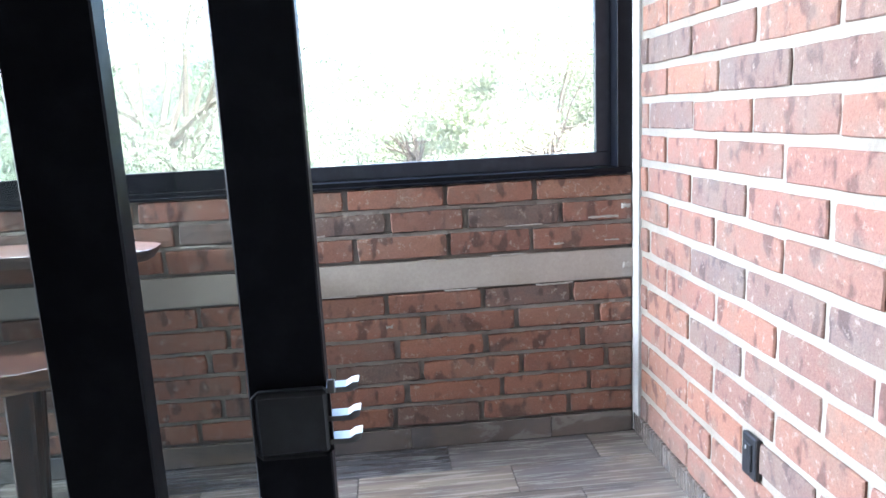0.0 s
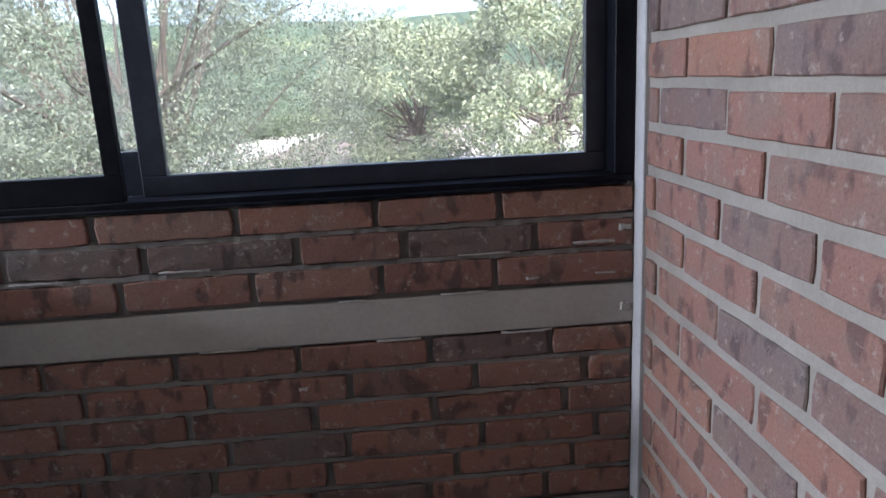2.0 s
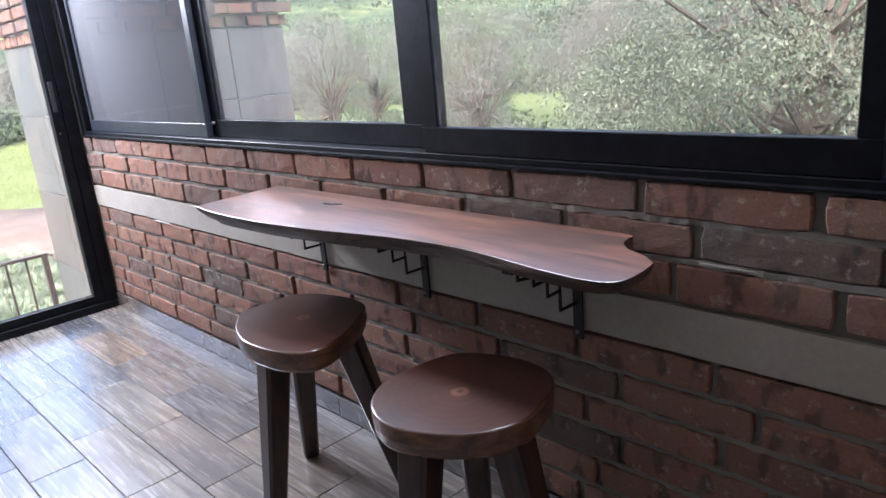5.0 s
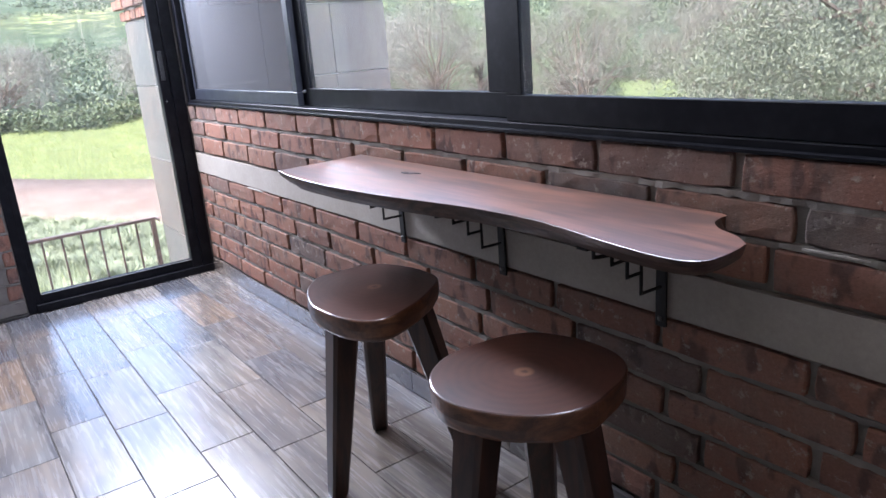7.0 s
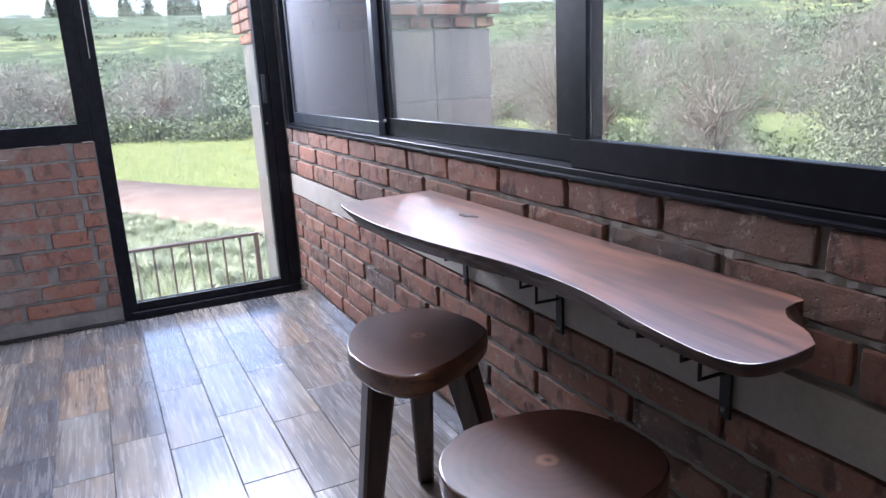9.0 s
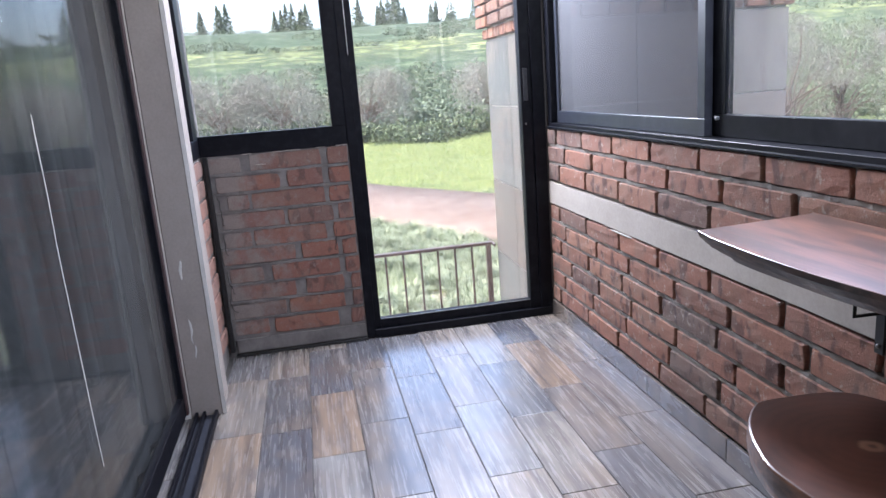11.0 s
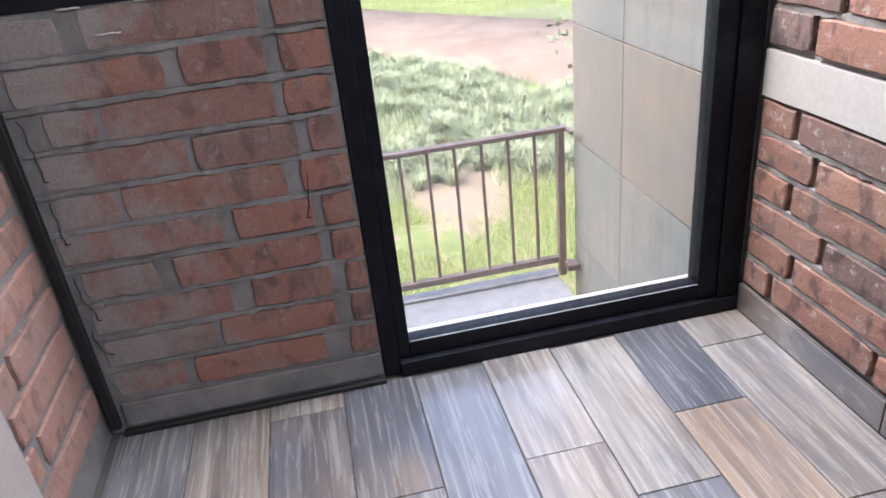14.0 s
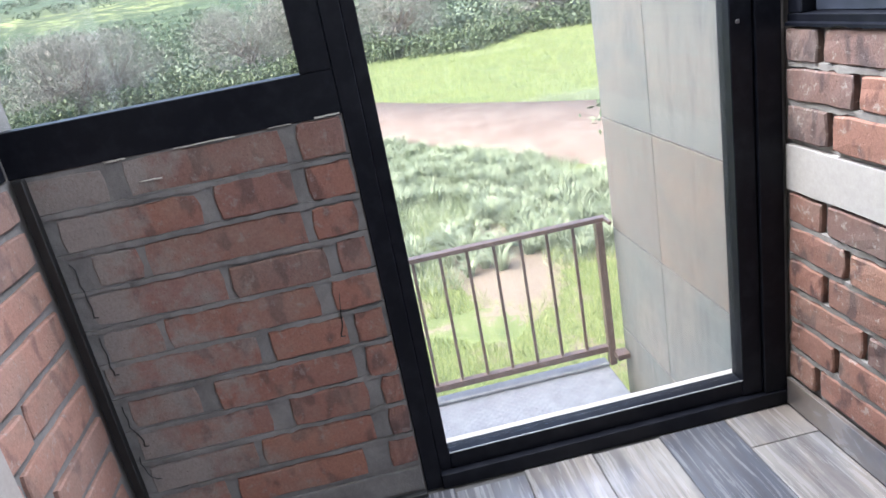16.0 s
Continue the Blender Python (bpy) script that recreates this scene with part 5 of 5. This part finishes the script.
def put_tile(x0, x1, y0, y1):
    L, W = round(x1 - x0, 3), round(y1 - y0, 3)
    if L < 0.03 or W < 0.02:
        return
    material = plank_material(x0, x1, y0, y1)
    if (L, W, material.name) not in lib:
        lib[L, W, material.name] = chamfered_tile("plank_tile", L - 0.003, W - 0.003, 0.006, 0.0012, material)
    ob = new("plank_tile", lib[L, W, material.name])
    ob.location = ((x0 + x1) / 2, (y0 + y1) / 2, 0.0007 * (rng_f.random() - 0.5))
    ob.parent = floor


row, y1 = 0, 4.166
while y1 > -0.3:
    y0 = y1 - TW
    j = joints.get(row, -3.0 + 0.27 * (row % 2) + 0.05 * rng_f.random())
    x = j - math.ceil((j + 3.86) / TL) * TL
    while x < XE:
        lim_x0 = -3.852 if y0 > 2.45 else -3.19
        put_tile(max(x, lim_x0), min(x + TL, XE - 0.002), y0, y1)
        x += TL
    y1 = y0
    row += 1

# skirting of cut tiles
sk = tagged(empty("baseboard", (0, 0, 0)), "low skirting of cut wood-look tiles", kind="structure")
x = XW
while x < XE - 0.02:
    L = min(0.54, XE - 0.012 - x)
    box("skirting_tile", (x + 0.002, YN - 0.006, 0.002), (x + L - 0.001, YN + 0.008, 0.083), TILE_SKIRT, sk, "", 0.001)
    x += 0.54
y = 4.162
while y > 2.72:
    L = min(0.54, y - 2.71)
    box("skirting_tile", (XE - 0.007, y - L + 0.001, 0.002), (XE + 0.008, y - 0.001, 0.078), TILE_SKIRT, sk, "", 0.001)
    y -= 0.54
tagged(box("trim_cement_west", (XW - 0.010, 2.51, 0.016), (XW - 0.002, 3.155, 0.085), MORTAR_W, None, "grey cement footing of the brick infill", 0.002), kind="structure")

# ================= bricks =================
def brick_mesh(L, H, depth, material, seed, rough=1.0):
    """A worn brick: a dented face with rounded, chipped edges. Face at y = 0 looking to -y, length along x."""
    bm = bmesh.new()
    nx, nz = 7, 4
    rnd = random.Random(seed)
    c = 0.0032
    front = {}
    for i in range(nx):
        for j in range(nz):
            u, w = i / (nx - 1), j / (nz - 1)
            x = -L / 2 + c + (L - 2 * c) * u
            z = -H / 2 + c + (H - 2 * c) * w
            e = rough * 0.0014
            edge = i in (0, nx - 1) or j in (0, nz - 1)
            if i in (0, nx - 1) and j in (0, nz - 1):
                x -= math.copysign(rnd.uniform(0.0005, 0.004) * rough, x)
                z -= math.copysign(rnd.uniform(0.0003, 0.0025) * rough, z)
            front[i, j] = bm.verts.new((x + rnd.uniform(-e, e), rnd.uniform(0, 0.002 * rough) + (0.0015 * rnd.random() if edge else 0), z + rnd.uniform(-e, e)))
    for i in range(nx - 1):
        for j in range(nz - 1):
            bm.faces.new((front[i, j], front[i + 1, j], front[i + 1, j + 1], front[i, j + 1]))
    rim = [(i, 0) for i in range(nx)] + [(nx - 1, j) for j in range(1, nz)] + [(i, nz - 1) for i in range(nx - 2, -1, -1)] + [(0, j) for j in range(nz - 2, 0, -1)]
    mid, back = [], []
    for i, j in rim:
        p = front[i, j].co
        ox = (-c if i == 0 else c if i == nx - 1 else 0)
        oz = (-c if j == 0 else c if j == nz - 1 else 0)
        mid.append(bm.verts.new((p.x + ox, 0.0042 + rnd.uniform(0, 0.002), p.z + oz)))
        back.append(bm.verts.new((p.x + ox, depth, p.z + oz)))
    n_ = len(rim)
    for k_ in range(n_):
        q = (k_ + 1) % n_
        bm.faces.new((front[rim[k_]], mid[k_], mid[q], front[rim[q]]))
        bm.faces.new((mid[k_], back[k_], back[q], mid[q]))
    bmesh.ops.recalc_face_normals(bm, faces=bm.faces[:])
    for f in bm.faces:
        f.smooth = False
    return mesh_of("brick", bm, material)


brick_lib = {}


def get_brick(L, H, depth, material, variant, rough):
    key = (round(L / 0.01), round(H, 4), material.name, variant)
    if key not in brick_lib:
        brick_lib[key] = brick_mesh(round(L / 0.01) * 0.01, H, depth, material, hash(key[:2]) % 9973 + variant, rough)
    return brick_lib[key]


def lay(parent, place, u0, u1, z0, z1, cuts, material, rnd, head=0.016, bed=0.016, depth=0.03, rough=1.0, proud=0.003, least=0.025):
    """One course of bricks between u0 and u1 with its head joints at the cuts."""
    us = [u0] + sorted(c for c in cuts if u0 + 0.03 < c < u1 - 0.03) + [u1]
    for i, (a, b_) in enumerate(zip(us, us[1:])):
        l0 = a + (head / 2 if i else 0.004)
        l1 = b_ - (head / 2 if i < len(us) - 2 else 0.004)
        if l1 - l0 < least:
            continue
        ob = new("brick", get_brick(l1 - l0, z1 - z0 - bed, depth, material, rnd.randrange(4), rough))
        place(ob, (l0 + l1) / 2, (z0 + z1) / 2, rnd)
        ob.parent = parent


def place_north(ob, u, z, rnd):
    ob.location = (u, YN + rnd.uniform(-0.002, 0.003), z + rnd.uniform(-0.0015, 0.0015))
    ob.rotation_euler = (rnd.uniform(-0.008, 0.008), rnd.uniform(-0.006, 0.006), rnd.uniform(-0.008, 0.008))


def place_east(ob, u, z, rnd):
    ob.location = (XE + rnd.uniform(-0.003, 0.003), u, z + rnd.uniform(-0.002, 0.002))
    ob.rotation_euler = (rnd.uniform(-0.008, 0.008), rnd.uniform(-0.008, 0.008), radians(-90) + rnd.uniform(-0.01, 0.01))


def place_west(ob, u, z, rnd):
    ob.location = (XW - 0.006 + rnd.uniform(-0.003, 0.002), u, z + rnd.uniform(-0.002, 0.002))
    ob.rotation_euler = (rnd.uniform(-0.01, 0.01), rnd.uniform(-0.008, 0.008), radians(90) + rnd.uniform(-0.01, 0.01))


def place_return(ob, u, z, rnd):
    ob.location = (u, 2.475 + rnd.uniform(-0.004, 0.004), z)
    ob.rotation_euler = (0, rnd.uniform(-0.01, 0.01), radians(180) + rnd.uniform(-0.015, 0.015))


rb = random.Random(12)
courses = [(0.912, 1.0, [*np.linspace(-3.73, -0.798, 10), -0.438, -0.077, 0.285, 0.64, 0.965]),
           (0.824, 0.912, [*np.linspace(-3.62, -0.31, 11), 0.04, 0.43, 0.71, 1.06]),
           (0.728, 0.824, [-3.70, *np.linspace(-3.36, -0.03, 11), 0.31, 0.645, 0.95])]
for k in range(6):
    z1 = 0.611 - k * 0.0875
    start = (-3.72, -3.62, -3.70, -3.60, -3.66, -3.74)[k]
    courses.append((z1 - 0.0875, z1, [start + 0.345 * i + rb.uniform(-0.02, 0.02) for i in range(16)]))
for z0, z1, cuts in courses:
    lay(wall_north, place_north, XW, XE - 0.006, z0, z1, cuts, BRICK_N, rb, 0.018, 0.016, 0.03, 1.2)

k, z0 = 0, 0.066
while z0 + 0.1 < CEIL:
    base = 3.205 if k % 2 else 3.367
    cuts = [base + 0.338 * i + rb.uniform(-0.012, 0.012) for i in range(-2, 4)]
    lay(wall_east, place_east, 2.712, YN - 0.055, z0, z0 + 0.108, cuts, BRICK_E, rb, 0.016, 0.025, 0.03, 0.9, 0.003, 0.05)
    z0 += 0.108
    k += 1

infill = [((2.431, 2.645), (2.682, 3.026), (3.052, 3.155)), ((2.516, 2.819), (2.850, 3.024), (3.051, 3.154)), ((2.558, 2.662), (2.673, 3.022), (3.041, 3.145)),
          ((2.520, 2.819), (2.837, 3.053), (3.080, 3.149)), ((2.523, 2.649), (2.661, 3.012), (3.047, 3.154)), ((2.499, 2.848), (2.881, 3.060), (3.078, 3.152)),
          ((2.523, 2.681), (2.727, 3.058), (3.087, 3.155)), ((2.511, 2.835), (2.884, 3.069), (3.103, 3.158)), ((2.512, 2.774), (2.785, 3.066), (3.106, 3.158)),
          ((2.508, 2.679), (2.705, 3.025), (3.087, 3.158))]
for k, bricks_ in enumerate(infill):
    z1 = 0.998 - k * 0.0905
    for a_, c_ in bricks_:
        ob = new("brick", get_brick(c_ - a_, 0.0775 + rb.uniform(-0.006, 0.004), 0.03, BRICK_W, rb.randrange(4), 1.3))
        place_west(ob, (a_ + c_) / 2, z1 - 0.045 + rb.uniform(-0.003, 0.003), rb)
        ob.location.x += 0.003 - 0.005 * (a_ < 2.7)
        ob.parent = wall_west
    lay(wall_return, place_return, -3.83, -3.26, z1 - 0.0905, z1, [-3.55 + 0.09 * (k % 2) + rb.uniform(-0.02, 0.02)], BRICK_R, rb, 0.02, 0.018, 0.03, 1.2)


def mortar_bed(parent, place, u0, u1, z, h, proud, material, seed):
    """A ragged line of mortar filling the joint between two courses."""
    r_ = random.Random(seed)
    bm = bmesh.new()
    n_ = int((u1 - u0) / 0.022)
    prev = None
    for i in range(n_ + 1):
        u = u0 + (u1 - u0) * i / n_
        d = proud + r_.uniform(-0.0025, 0.003)
        lo, hi = z - h / 2 - r_.uniform(-0.001, 0.005), z + h / 2 + r_.uniform(-0.001, 0.004)
        cur = [bm.verts.new(place(u, q, w)) for q, w in ((-0.02, lo), (d, lo + 0.003), (d + r_.uniform(-0.001, 0.001), hi - 0.003), (-0.02, hi))]
        if prev:
            for j in range(4):
                bm.faces.new((prev[j], prev[(j + 1) % 4], cur[(j + 1) % 4], cur[j]))
        prev = cur
    bmesh.ops.recalc_face_normals(bm, faces=bm.faces[:])
    return part("mortar_bed", bm, material, parent)


for k, z in enumerate([0.912, 0.824] + [0.5235 - 0.0875 * i for i in range(5)]):
    mortar_bed(wall_north, lambda u, d, w: (u, YN + 0.011 - d, w), XW + 0.002, XE - 0.008, z, 0.016, 0.003, MORTAR_N, 90 + k)
for k in range(1, 10):
    mortar_bed(wall_west, lambda u, d, w: (XW - 0.013 + d, u, w), 2.485, 3.158, 0.998 - k * 0.0905, 0.013, 0.006, MORTAR_W, 120 + k)
# cracks along the cement edge of the infill
rk = random.Random(77)
for y0, z0, steps in ((2.515, 0.80, 7), (2.520, 0.62, 6), (2.512, 0.44, 6), (2.508, 0.30, 5), (3.062, 0.60, 7)):
    pts = [(XW - 0.0055, y0, z0)]
    for i in range(steps):
        pts.append((XW - 0.0055, pts[-1][1] + rk.uniform(-0.004, 0.012) * (1 if y0 < 3 else -0.4), pts[-1][2] - rk.uniform(0.008, 0.024)))
    pts += [(XW - 0.0055, pts[-1][1] + 0.010, pts[-1][2] - 0.002)]
    bm = bmesh.new()
    rod(bm, pts, 0.0014, 4)
    part("crack", bm, IRON, wall_west, "dark crack in the cement")

# ================= tower cladding and brick top =================
to = (-4.73, 4.97, -3.4)
tile_lib = {}


def clad(u0, u1, z0, z1, side, material):
    L, H = round(u1 - u0 - 0.006, 3), round(z1 - z0 - 0.007, 3)
    if (L, H, material.name) not in tile_lib:
        bm = add_box(bmesh.new(), (-L / 2, 0, -H / 2), (L / 2, 0.016, H / 2), 0.0015)
        tile_lib[L, H, material.name] = mesh_of("cladding_tile", bm, material)
    ob = new("cladding_tile", tile_lib[L, H, material.name])
    uc, zc = (u0 + u1) / 2, (z0 + z1) / 2
    if side == "south":
        ob.location = (uc - to[0], TY0 - to[1], zc - to[2])
    else:
        ob.location = (TX1 - to[0], uc - to[1], zc - to[2])
        ob.rotation_euler = (0, 0, radians(90))
    ob.parent = tower


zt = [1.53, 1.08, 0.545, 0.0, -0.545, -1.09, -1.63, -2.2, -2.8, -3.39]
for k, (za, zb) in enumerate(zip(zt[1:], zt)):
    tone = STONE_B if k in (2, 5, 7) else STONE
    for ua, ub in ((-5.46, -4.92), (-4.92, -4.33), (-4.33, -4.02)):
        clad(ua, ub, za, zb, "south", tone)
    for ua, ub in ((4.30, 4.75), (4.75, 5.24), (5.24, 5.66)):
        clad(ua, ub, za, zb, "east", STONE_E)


def tower_brick(u, z, L, side, out_=0.0, upright=False, H=0.062):
    me = get_brick(L, H, 0.05, BRICK_N, 1, 1.0)
    ob = new("brick", me)
    if side == "south":
        ob.location = (u - to[0], TY0 - out_ - to[1], z - to[2])
    else:
        ob.location = (TX1 + out_ - to[0], u - to[1], z - to[2])
        ob.rotation_euler = (0, 0, radians(90))
    ob.parent = tower


for side, u0, u1 in (("south", TX0, TX1), ("east", TY0, TY1)):
    for k in range(14):
        z = 1.572 + 0.078 * k
        out_ = (0.02, 0.055)[k] if k < 2 else 0.055
        L = 0.26 if k else 0.13
        n_ = int((u1 - u0 + 2 * out_) / (L + 0.014))
        st = u0 - out_ + (0 if k % 2 else 0.0) + L / 2
        step = ((u1 - u0 + 2 * out_) - L) / max(1, n_ - 1)
        for i in range(n_):
            tower_brick(st + step * i, z, L, side, out_)
